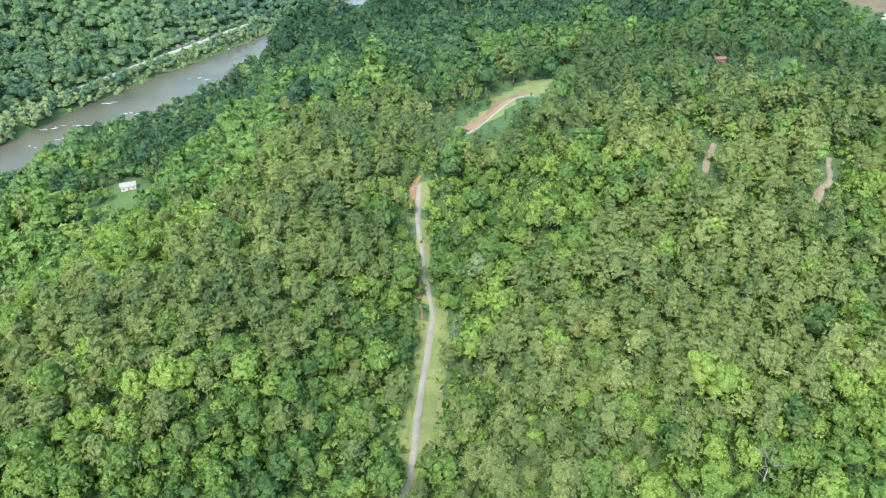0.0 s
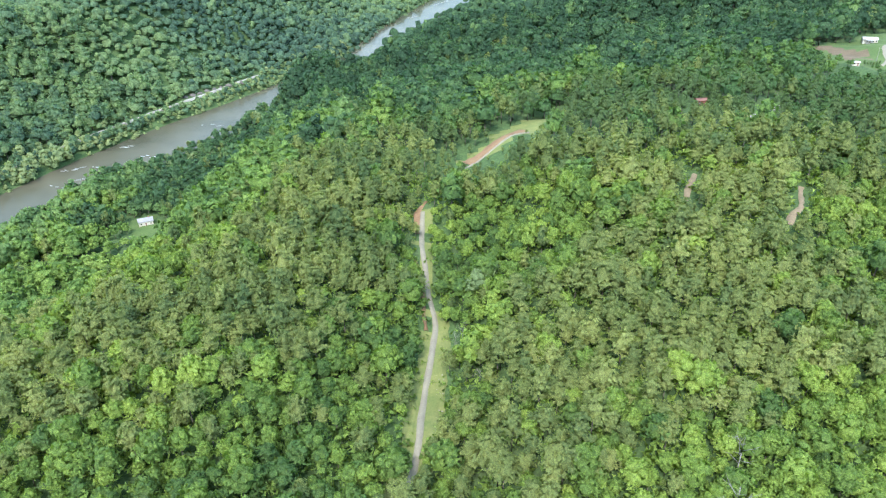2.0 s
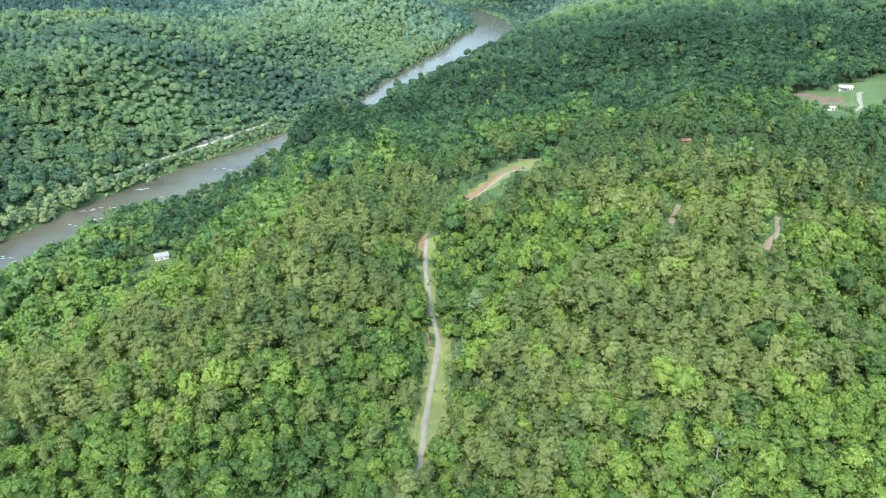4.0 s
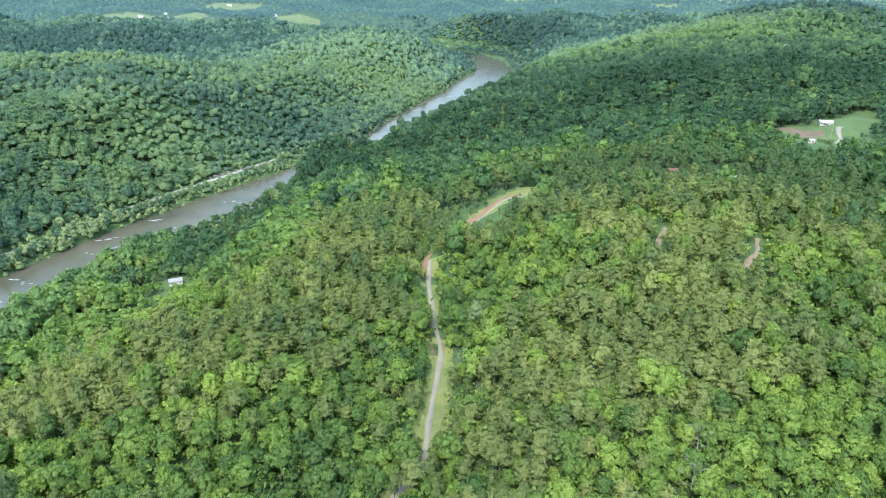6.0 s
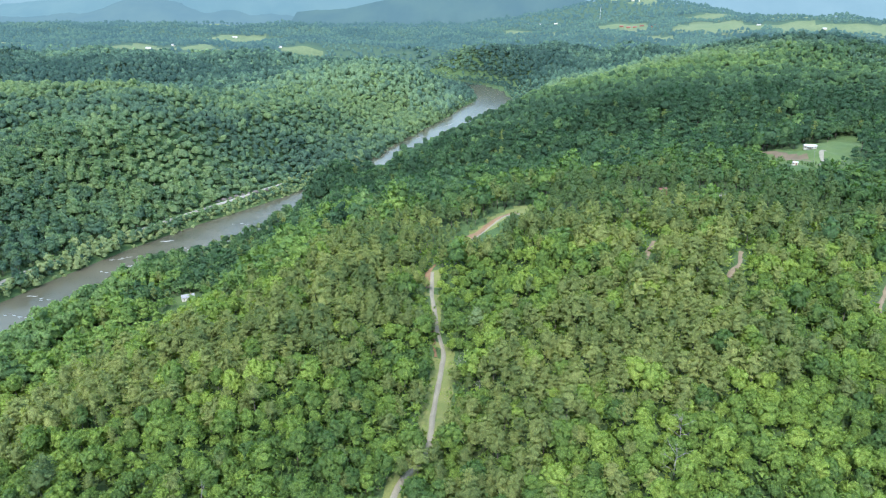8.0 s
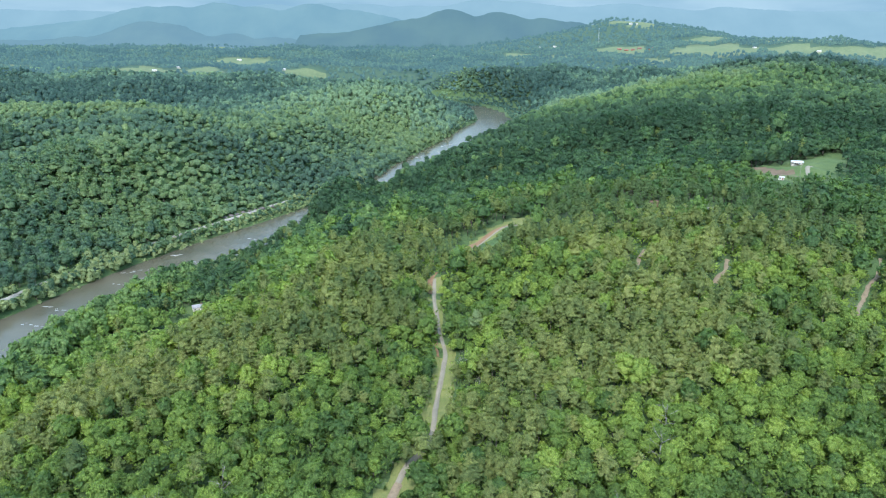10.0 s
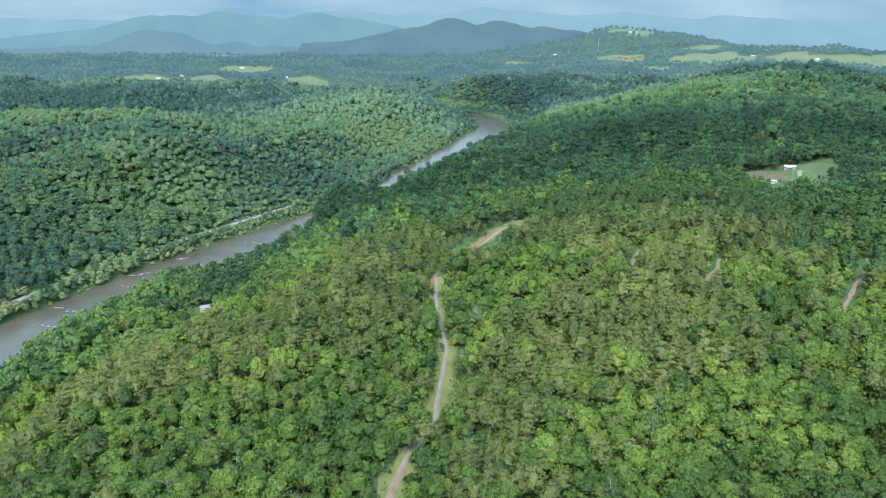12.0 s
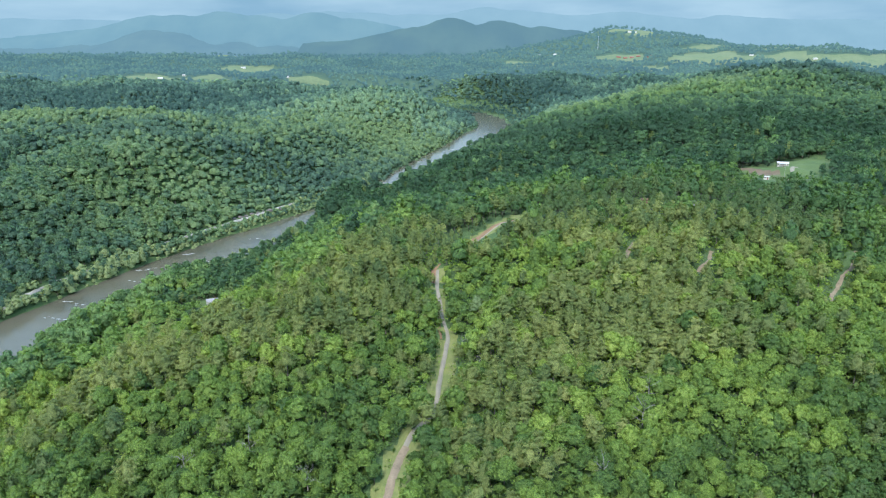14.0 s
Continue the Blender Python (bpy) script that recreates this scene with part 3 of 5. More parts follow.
def kites(r, c, nrm, size, slim, along=None, three=False, out=None):
    """Leaf sprays: bent blades at the places c, facing about nrm and shaded as part of the crown, which faces out."""
    n = len(c)
    nrm = unit(nrm)
    soft = nrm if out is None else unit(0.62 * unit(out) + 0.6 * nrm + np.array((0, 0, 0.35)))
    u = r.normal(size=(n, 3)) if along is None else along + 0.25 * r.normal(size=(n, 3))
    u -= (u * nrm).sum(1)[:, None] * nrm
    u /= np.linalg.norm(u, axis=1)[:, None] + 1e-9
    w = np.cross(nrm, u)
    s = size * r.uniform(0.65, 1.35, n)
    def corner(a, b, k):
        return c + u * (a * s * r.uniform(0.7, 1.2, n))[:, None] + w * (b * s * r.uniform(0.7, 1.2, n))[:, None] + nrm * (k * s)[:, None]
    if three:  # small leaf tufts
        v = np.stack([corner(-0.75, -slim, -0.15), corner(1.05, 0.1, -0.1), corner(-0.6, slim, 0.15)], 1).reshape(-1, 3)
        return np.hstack([v, np.repeat(soft, 3, 0)]), NOQ, np.arange(3 * n).reshape(n, 3), 0
    v = np.stack([corner(-1, 0.15, -0.25), corner(0.1, -slim, 0.1), corner(1, -0.1, -0.25), corner(-0.1, slim, 0.12)], 1).reshape(-1, 3)
    return np.hstack([v, np.repeat(soft, 4, 0)]), np.arange(4 * n).reshape(n, 4)


def gather(pieces):
    """Joins (verts, quads, tris, material) pieces."""
    vs, qs, ts, qm, tm, k = [], [], [], [], [], 0
    for v, q, t, mt in pieces:
        vs.append(v if v.shape[1] == 6 else np.hstack([v, unit(unit(v - v.mean(0)) + np.array((0, 0, 0.35)))]))
        qs.append(q + k)
        ts.append(t + k)
        qm.append(np.full(len(q), mt))
        tm.append(np.full(len(t), mt))
        k += len(v)
    return np.vstack(vs), np.vstack(qs), np.vstack(ts), np.concatenate(qm), np.concatenate(tm)


def stick(a, b, ra, rb, sides=5):
    """A tapered limb from a to b."""
    a, b = np.array(a, float), np.array(b, float)
    d = (b - a) / np.linalg.norm(b - a)
    e = np.cross(d, (1, 0.3, 0.2))
    e /= np.linalg.norm(e)
    f = np.cross(d, e)
    ang = np.arange(sides) * 2 * math.pi / sides
    ring = np.cos(ang)[:, None] * e + np.sin(ang)[:, None] * f
    i = np.arange(sides)
    return np.vstack([a + ring * ra, b + ring * rb]), np.stack([i, (i + 1) % sides, (i + 1) % sides + sides, i + sides], -1)


def limbs(r, top, reach, base, count, thick, sides=5):
    """Trunk and limbs."""
    lean = r.normal(0, 0.25, 2)
    pieces = [(*stick((0, 0, -1.2), (lean[0] * 0.5, lean[1] * 0.5, top * 0.5), thick, thick * 0.65, sides), NOT, 0),
              (*stick((lean[0] * 0.5, lean[1] * 0.5, top * 0.5), (lean[0], lean[1], top * 0.93), thick * 0.65, thick * 0.15, sides), NOT, 0)]
    for k in range(count):
        a = k * 2.4 + r.uniform(-0.5, 0.5)
        z = base + (top * 0.8 - base) * k / max(count, 1)
        ln = reach * r.uniform(0.55, 0.85)
        pieces.append((*stick((lean[0] * z / top, lean[1] * z / top, z), (math.cos(a) * ln, math.sin(a) * ln, z + ln * 0.55), thick * 0.4, thick * 0.1, 4), NOT, 0))
    return gather(pieces)


def lobes_of(r, mids, bigs, flat, faces):
    """Uneven rounded clumps of foliage at the given places."""
    made = []
    for c, big in zip(mids, bigs):
        wob = ICO_V * r.uniform(0.74, 1.22, (len(ICO_V), 1))
        made.append((wob * np.array((big, big, big * flat)) + c, NOQ, faces, 0))
    return made


def broad_crown(seed, n, size, core=5):
    """A broadleaf crown, about 9 m wide and 13 m to its top: uneven lobes covered in sprays."""
    r = np.random.RandomState(seed)
    k = r.randint(13, 18)
    a, rad = np.arange(k) * 2.4 + r.uniform(0, 0.8, k), 3.5 * np.sqrt((np.arange(k) + 0.3) / k) * r.uniform(0.85, 1.1, k)
    lobe = np.stack([rad * np.cos(a), rad * np.sin(a), 11.0 - 0.20 * rad ** 2 - r.uniform(0, 2.2, k) * (0.3 + rad / 4)], -1)
    big = r.uniform(1.0, 1.75, k)
    share = r.choice(k, n, p=big ** 2 / (big ** 2).sum())
    d = r.normal(size=(n, 3))
    d[:, 2] = d[:, 2] * 0.8 + 0.45
    d += 0.16 * (lobe[share] - np.array((0, 0, 9.0)))
    d /= np.linalg.norm(d, axis=1)[:, None]
    c = lobe[share] + d * (big[share] * r.uniform(0.8, 1.12, n))[:, None]
    nrm = d + 0.55 * r.normal(size=(n, 3))
    out = d + 0.16 * (c - np.array((0, 0, 7.6)))
    c[:, :2] *= 1.1
    c[:, 2] -= 0.045 * (c[:, 0] ** 2 + c[:, 1] ** 2)  # outer sprays hang lower
    pieces = [kites(r, c, nrm, size, 0.75, None, True, out)]
    if core:
        keep = np.argsort(-lobe[:, 2])[:core]
        pieces += lobes_of(r, lobe[keep] - np.array((0, 0, 0.35)), big[keep] * 1.05, 0.85, UPPER)
        pieces += lobes_of(r, [np.array((0, 0, 6.9))], [3.5], 0.85, UPPER)
    return gather(pieces)


def far_crown(seed, lobes, sprays, size, wide=3.0):
    """A crown far off: a few uneven rounded boughs, and sprays that break their outline."""
    r = np.random.RandomState(seed)
    a, rad = np.arange(lobes) * 2.4 + r.uniform(0, 1.5, lobes), wide * np.sqrt((np.arange(lobes) + 0.2) / max(lobes, 2)) * r.uniform(0.8, 1.1, lobes)
    mids = np.stack([rad * np.cos(a), rad * np.sin(a), 7.9 - 0.26 * rad ** 2 - r.uniform(0, 2.0, lobes)], -1)
    bigs = r.uniform(0.75, 1.2, lobes) * (3.1 if lobes > 1 else 4.8)
    pieces = []
    for c, big in zip(mids, bigs):
        v = ICO_V * r.uniform(0.58, 1.3, (len(ICO_V), 1)) * np.array((big, big, big * 1.1)) + c
        pieces.append((np.hstack([v, unit(0.7 * unit(v - c) + 0.10 * (v - np.array((0, 0, 6.0))) + np.array((0, 0, 0.4)) + 0.3 * r.normal(size=v.shape))]), NOQ, UPPER, 0))
    pick = r.randint(0, lobes, sprays)
    d = unit(r.normal(size=(sprays, 3)) * np.array((1, 1, 0.7)) + np.array((0, 0, 0.45)))
    c = mids[pick] + d * (bigs[pick] * r.uniform(0.85, 1.1, sprays))[:, None] * np.array((1, 1, 0.85))
    pieces.append(kites(r, c, d + 0.3 * r.normal(size=(sprays, 3)), size, 0.75, None, True, d))
    return gather(pieces)


def pine_crown(seed, n, size, tall=14.5, wide=3.6, cone=0.55):
    """A pine crown: tiers of boughs with flat, drooping sprays, open below."""
    r = np.random.RandomState(seed)
    boughs = 36
    z = tall * (0.36 + 0.62 * np.sort(r.uniform(0, 1, boughs)) ** 0.85)
    a = np.arange(boughs) * 2.4 + r.uniform(-0.5, 0.5, boughs)
    f = (z / tall - 0.36) / 0.64
    reach = wide * np.clip((1 - f) ** cone * (0.55 + 0.6 * np.minimum(1, f * 4)), 0.12, 1.2) * r.uniform(0.65, 1.15, boughs)
    share = r.choice(boughs, n, p=(reach + 0.4) / (reach + 0.4).sum())
    out = r.uniform(0.35, 1.05, n) * reach[share]
    way_out = np.stack([np.cos(a[share]), np.sin(a[share]), np.full(n, 0.25)], -1)
    side = np.stack([-np.sin(a[share]), np.cos(a[share]), np.zeros(n)], -1)
    c = way_out * out[:, None] + side * (r.uniform(-0.45, 0.45, n) * out)[:, None] + np.stack([np.zeros(n), np.zeros(n), z[share] + r.uniform(-0.35, 0.35, n)], -1)
    nrm = np.array((0, 0, 0.9)) + 0.7 * way_out + 0.4 * r.normal(size=(n, 3))
    along = way_out + 0.5 * side * r.normal(size=(n, 1))
    pieces = [kites(r, c, nrm, size, 0.6, along, True, c - np.array((0, 0, tall * 0.55)) + 1.6 * way_out + np.array((0, 0, 0.8)))]
    pieces += lobes_of(r, [np.array((0, 0, tall * 0.63))], [wide * 0.5], 1.8, UPPER)
    return gather(pieces)


def whole(crown, trunk):
    """Crown and trunk as one pattern for joined woods: material 0 leaves, 1 bark."""
    v, q, t, qm, tm = crown
    tv, tq, tt, _, _ = trunk
    return np.vstack([v, tv]), np.vstack([q, tq + len(v)]), np.vstack([t, tt + len(v)]), np.concatenate([qm, np.ones(len(tq), int)]), np.concatenate([tm, np.ones(len(tt), int)])


def woods(name, patterns, x, y, scale, tint, mats, label, category, seed, sink=0.0, inner=0.15):
    """Many trees joined into one mesh."""
    r = np.random.RandomState(seed)
    z = height(x, y) - sink
    scale = scale * stunted(x, y)
    turn = r.uniform(0, 2 * math.pi, len(x))
    which = r.randint(0, len(patterns), len(x))
    tall = scale * r.uniform(0.78, 1.26, len(x))
    V, Q, T, QM, TM, QT, TT, k = [], [], [], [], [], [], [], 0
    for p, (v, q, t, qm, tm) in enumerate(patterns):
        pick = np.where(which == p)[0]
        if not len(pick):
            continue
        c, s = np.cos(turn[pick])[:, None], np.sin(turn[pick])[:, None]
        nx, ny = v[:, 3] * c - v[:, 4] * s, v[:, 3] * s + v[:, 4] * c
        px = (v[:, 0] * c - v[:, 1] * s) * scale[pick][:, None] + x[pick][:, None]
        py = (v[:, 0] * s + v[:, 1] * c) * scale[pick][:, None] + y[pick][:, None]
        pz = v[:, 2] * tall[pick][:, None] + z[pick][:, None]
        V.append(np.stack([px, py, pz, nx, ny, np.broadcast_to(v[:, 5], px.shape)], -1).reshape(-1, 6))
        base = k + np.arange(len(pick))[:, None, None] * len(v)
        Q.append((q[None] + base).reshape(-1, 4))
        T.append((t[None] + base).reshape(-1, 3))
        QM.append(np.tile(qm, len(pick)))
        TM.append(np.tile(tm, len(pick)))
        QT.append(np.repeat(tint[pick], len(q)))
        TT.append(np.repeat(tint[pick], len(t)) - inner)
        k += len(pick) * len(v)
    me = mesh_of(name, np.vstack(V), np.vstack(Q), np.vstack(T), mats, np.concatenate(QM), np.concatenate(TM), np.concatenate(QT), np.concatenate(TT), True)
    return tagged(new(name, me), label, category, kind="stuff")


def scatter(y0, y1, gap, seed, margin=40.0, south=0.0, north=0.0):
    """Jittered places over the land between two northings, a little wider than the valley view."""
    r = np.random.RandomState(seed)
    wide = 0.70 * max(y1 + 170, 0) + margin
    gx, gy = np.meshgrid(np.arange(-wide, wide, gap), np.arange(y0 - 1.6 * south, y1 + 1.6 * north, gap * 0.87))
    gx = gx + (np.arange(gx.shape[0]) % 2)[:, None] * gap / 2
    x = (gx + r.uniform(-0.42, 0.42, gx.shape) * gap).ravel()
    y = (gy + r.uniform(-0.42, 0.42, gy.shape) * gap).ravel()
    ragged = 0.6 * waves(x, y, 160, 77) + r.uniform(-0.5, 0.5, x.shape)
    keep = (np.abs(x) < 0.68 * np.maximum(y + 170, 0) + margin) & ~no_trees(x, y) & (y > y0 + south * ragged) & (y < y1 + north * ragged)
    return x[keep], y[keep], r


def tint_of(x, y, r, mid=0.5, spread=0.22):
    # painted cloud and sun patches, plus random tone from tree to tree
    return np.clip(mid + cloud_and_stand_tint(x, y) + 0.14 * waves(x, y, 90, 41) + (0.08 + 0.26 * smooth(y, 1800, 2500)) * waves(x, y, 400, 42) + r.normal(0, spread * 0.7, len(x)), 0.02, 0.98)


# near woods: every tree with boughs and sprays
BROAD = [broad_crown(50 + i, 720, 0.44) for i in range(6)]
PINES = [pine_crown(70 + i, 720, 0.46, 14.0 + (i % 3) * 0.8, 4.5 - 0.15 * i, 0.45) for i in range(6)]
SLIM = [limbs(np.random.RandomState(100 + i), 9.5, 3.0, 4.0, 0, 0.24, 3) for i in range(6)]
BROAD_LIMBS = [limbs(np.random.RandomState(90 + i), 10.5, 3.2, 4.0, 5, 0.24) for i in range(6)]
PINE_LIMBS = [limbs(np.random.RandomState(110 + i), 14.0, 2.6, 6.0, 6, 0.2) for i in range(6)]
x, y, r = scatter(20, 300, 6.1, 1, north=30)
x = np.concatenate([x, (-20, -15.5, -13.5, -6.5, -8, -4)])  # trees that lean over the lane's bend
y = np.concatenate([y, (121, 136, 124, 137, 131, 146)])
is_pine = r.uniform(0, 1, len(x)) < pine_share(x, y)
is_pine[-6:] = True
stretch = (np.abs(x + 5) < 135) & (y > 62)
order = np.argsort(y)
def nearest(kind_mask):
    """The first 300 trees of a kind in the southern stretch of the hill."""
    picked = np.zeros(len(x), bool)
    picked[[i for i in order if kind_mask[i] and stretch[i]][:300]] = True
    return picked
single_pine, single_broad = nearest(is_pine), nearest(~is_pine)


def tree_patterns(name, crowns, trunks, leaf, label, category, tint):
    """Template trees: an Empty at the base with a trunk and a crown under it."""
    made = []
    for crown, trunk in zip(crowns, trunks):
        root = tagged(new(name), label, category, group=name + "s on the near slope")
        part("trunk", mesh_of("trunk", trunk[0], trunk[1], mats=(BARK,)), root)
        me = mesh_of("crown", crown[0], crown[1], crown[2], (leaf,), quad_tint=np.full(len(crown[1]), tint), tri_tint=np.full(len(crown[2]), tint))
        me.attributes.new("own", "FLOAT", "FACE").data.foreach_set("value", np.full(len(me.polygons), 0.5, np.float32))
        part("crown", me, root)
        made.append(root)
    return made


def plant(dark, light, places, scales, r):
    """Sets the trees of a kind out, the darker ones where the painted tint is low."""
    at = np.where(places)[0]
    tone = cloud_and_stand_tint(x[at], y[at]) + 0.14 * waves(x[at], y[at], 90, 41) + r.normal(0, 0.08, len(at))
    scales = scales[:len(at)] * stunted(x[at], y[at])
    placed = set()
    for k, (i, z, s, t) in enumerate(zip(at, height(x[at], y[at]), scales, tone)):
        m = pose(x[i], y[i], z, 0, 0, r.uniform(0, 360)) @ Matrix.Diagonal((s, s, s * r.uniform(0.82, 1.2), 1))
        src = (light if t > 0 else dark)[k % len(dark)]
        ob = copy_thing(src, Matrix.Identity(4)) if src.as_pointer() in placed else src
        placed.add(src.as_pointer())
        ob.matrix_basis = m


for name, crowns, trunks, leaf, picked, low, high, sizes, dark_label, light_label in (
        ("broadleaf_tree", BROAD, BROAD_LIMBS, LEAF, single_broad, 0.12, 0.40, np.clip(r.lognormal(-0.28, 0.27, 300), 0.45, 1.35), "broadleaf tree with a full deep green crown", "broadleaf tree with a full bright green spring crown"),
        ("pine_tree", PINES, PINE_LIMBS, NEEDLE, single_pine, 0.16, 0.38, np.clip(r.lognormal(-0.08, 0.2, 300), 0.6, 1.3), "dark green pine with a ragged rounded crown", "olive-green pine with a ragged rounded crown")):
    plant(tree_patterns(name, crowns, trunks, leaf, dark_label, "tree", low), tree_patterns(name, crowns, trunks, leaf, light_label, "tree", high), picked, sizes, r)
rest = ~(single_pine | single_broad)
near_pine, near_broad = rest & is_pine, rest & ~is_pine
for sel, count, size, seed in ((near_broad & (y < 60), 60, 1.3, 8), (near_broad & (y >= 60) & (y < 190), 300, 0.62, 2), (near_broad & (y >= 190), 200, 0.76, 4)):
    crowns = [broad_crown(50 + i, count, size) for i in range(6)]
    woods("broadleaf_woods", [whole(c, t) for c, t in zip(crowns, SLIM)], x[sel], y[sel], np.clip(r.lognormal(-0.26, 0.27, sel.sum()), 0.45, 1.35), tint_of(x[sel], y[sel], r, 0.55, 0.28), (LEAF, BARK), "dense bright green broadleaf woods on the hill", "woods", seed, 0.0, 0.04)
for sel, count, size, seed in ((near_pine & (y < 60), 80, 1.2, 9), (near_pine & (y >= 60) & (y < 190), 460, 0.54, 3), (near_pine & (y >= 190), 320, 0.64, 5)):
    crowns = [pine_crown(70 + i, count, size, 14.0 + (i % 3) * 0.8, 4.5 - 0.15 * i, 0.45) for i in range(6)]
    woods("pine_woods", [whole(c, t) for c, t in zip(crowns, SLIM)], x[sel], y[sel], np.clip(r.lognormal(-0.08, 0.2, sel.sum()), 0.6, 1.3), tint_of(x[sel], y[sel], r, 0.5), (NEEDLE, BARK), "olive-green pine woods on the hill", "woods", seed, 0.0, 0.04)

# undergrowth: low bright saplings between the trees
SHRUB = [broad_crown(130 + i, 22, 1.3, 0) for i in range(4)]
SHRUB = [(v * np.array((0.95, 0.95, 0.8, 1, 1, 1)) - np.array((0, 0, 3.0, 0, 0, 0)), q, t, qm, tm) for v, q, t, qm, tm in SHRUB]
ux, uy, r = scatter(50, 330, 5.6, 11)
woods("undergrowth", SHRUB, ux, uy, r.uniform(0.7, 1.1, len(ux)), tint_of(ux, uy, r, 0.72, 0.15), (LEAF,), "bright green saplings and undergrowth between the trees", "undergrowth", 12)

# weeds on the bare edges of lanes and tracks
r = np.random.RandomState(14)
gxw, gyw = np.meshgrid(np.arange(-60, 300, 2.3), np.arange(40, 430, 2.3))
ex, ey = [(v + r.uniform(-1, 1, v.shape)).ravel() for v in (gxw, gyw)]
lane_d = away(ex, ey, LANE_FINE)[0]
tracks = [np.array(p, float) for p in ([(111, 270), (117, 284), (121, 293)], [(154, 257), (163, 268), (173, 289)], [(230, 240), (250, 268), (284, 314)], [(12, 335), (34, 356), (52, 364), (64, 380), (74, 402)], [(170, 360), (196, 377)])]
edge = no_trees(ex, ey) & (lane_d > 2.6) & (fields(ex, ey) < 0.5)
for line in tracks:
    edge &= away(ex, ey, line)[0] > 2.8
edge &= r.uniform(0, 1, len(ex)) < np.where(lane_d < 12, 0.22, 0.75)
WEED = [(v * np.array((0.42, 0.42, 0.2, 1, 1, 1)) - np.array((0, 0, 1.25, 0, 0, 0)), q, t, qm, tm) for v, q, t, qm, tm in (broad_crown(140 + i, 26, 1.1, 0) for i in range(4))]
woods("weeds", WEED, ex[edge], ey[edge], r.uniform(0.5, 1.1, edge.sum()), np.clip(r.normal(0.6, 0.2, edge.sum()), 0.1, 0.95), (LEAF,), "tall green weeds along the lane and tracks", "weeds", 15)

# middle woods
MID_BROAD = [whole(broad_crown(150 + i, 56, 1.15, 2), limbs(np.random.RandomState(i), 8.0, 3, 5, 0, 0.3, 3)) for i in range(5)]
MID_PINE = [whole(pine_crown(160 + i, 110, 1.0, 15, 4.2, 0.5), limbs(np.random.RandomState(i), 13, 3, 5, 0, 0.25, 3)) for i in range(5)]
mx, my, r = scatter(300, 760, 7.7, 21, south=30, north=90)
west = away(mx, my, RIVER_FINE)[1] < 0
mp = (r.uniform(0, 1, len(mx)) < pine_share(mx, my)) & ~west
beyond = west | (my + 60 * waves(mx, my, 150, 78) > 455)
for sel, leaf, mid, label in ((~mp & west, VALLEY_HAZE_LEAF, 0.44, "mixed green broadleaf woods across the river"), (~mp & ~beyond, MID_LEAF, 0.38, "green broadleaf woods around the crest"), (~mp & beyond & ~west, SLOPE_LEAF, 0.38, "deep green broadleaf woods along the valley")):
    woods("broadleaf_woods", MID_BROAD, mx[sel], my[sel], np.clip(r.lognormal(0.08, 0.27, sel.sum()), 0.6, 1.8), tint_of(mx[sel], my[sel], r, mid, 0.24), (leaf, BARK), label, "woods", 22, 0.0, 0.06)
sel = mp
woods("pine_woods", MID_PINE, mx[sel], my[sel], r.uniform(0.8, 1.1, sel.sum()), tint_of(mx[sel], my[sel], r, 0.36), (NEEDLE, BARK), "dark olive pine woods along the crest", "woods", 23)

# the woods go on to the south
sx, sy, r = scatter(-230, 20, 8.2, 25, 230.0)
woods("southern_woods", [far_crown(280 + i, 3, 22, 0.95) for i in range(5)], sx, sy, np.clip(r.lognormal(0.15, 0.2, len(sx)), 0.75, 1.7), tint_of(sx, sy, r, 0.5), (MID_LEAF,), "broadleaf woods on the lower slope", "woods", 26, 0.0, 0.06)

# the slopes beyond and across the river
FAR_A = [far_crown(180 + i, 2, 12, 0.95) for i in range(8)]
FAR_LOW = [gather([(ICO_V * np.random.RandomState(240 + i).uniform(0.7, 1.3, (len(ICO_V), 1)) * np.array((5.0, 5.0, 2.6)) + np.array((0, 0, 4.2)), NOQ, UPPER, 0)]) for i in range(5)]
fx, fy, r = scatter(760, 1500, 9.2, 31, south=90, north=120)
scale, tint = np.clip(r.lognormal(-0.06, 0.27, len(fx)), 0.5, 1.7), tint_of(fx, fy, r, 0.5, 0.24)
near_side = (away(fx, fy, RIVER_FINE)[1] > 0) & (fy + 90 * waves(fx, fy, 200, 79) < 1250)
for sel, leaf, less, label, seed in ((~near_side, VALLEY_HAZE_LEAF, 0.0, "dense mixed green woods on the valley slopes", 32), (near_side, SLOPE_LEAF, 0.06, "dense deep green woods on the slope behind the crest", 36)):
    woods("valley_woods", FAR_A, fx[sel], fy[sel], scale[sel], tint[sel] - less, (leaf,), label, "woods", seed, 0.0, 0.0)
lx, ly, r = scatter(600, 1500, 12.0, 33, north=60)
nx, ny, r = scatter(2060, 2400, 9.5, 35)
sel = (nx > -330) & (nx < 420)
lx, ly = np.concatenate([lx, nx[sel]]), np.concatenate([ly, ny[sel]])
near_side = (away(lx, ly, RIVER_FINE)[1] > 0) & (ly < 1250)
for sel, leaf, seed in ((~near_side, VALLEY_HAZE_LEAF, 34), (near_side, SLOPE_LEAF, 37)):
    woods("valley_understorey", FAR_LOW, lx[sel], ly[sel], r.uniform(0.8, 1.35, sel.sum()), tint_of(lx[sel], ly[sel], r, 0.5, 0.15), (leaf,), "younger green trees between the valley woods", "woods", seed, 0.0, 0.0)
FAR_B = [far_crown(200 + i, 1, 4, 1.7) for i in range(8)]
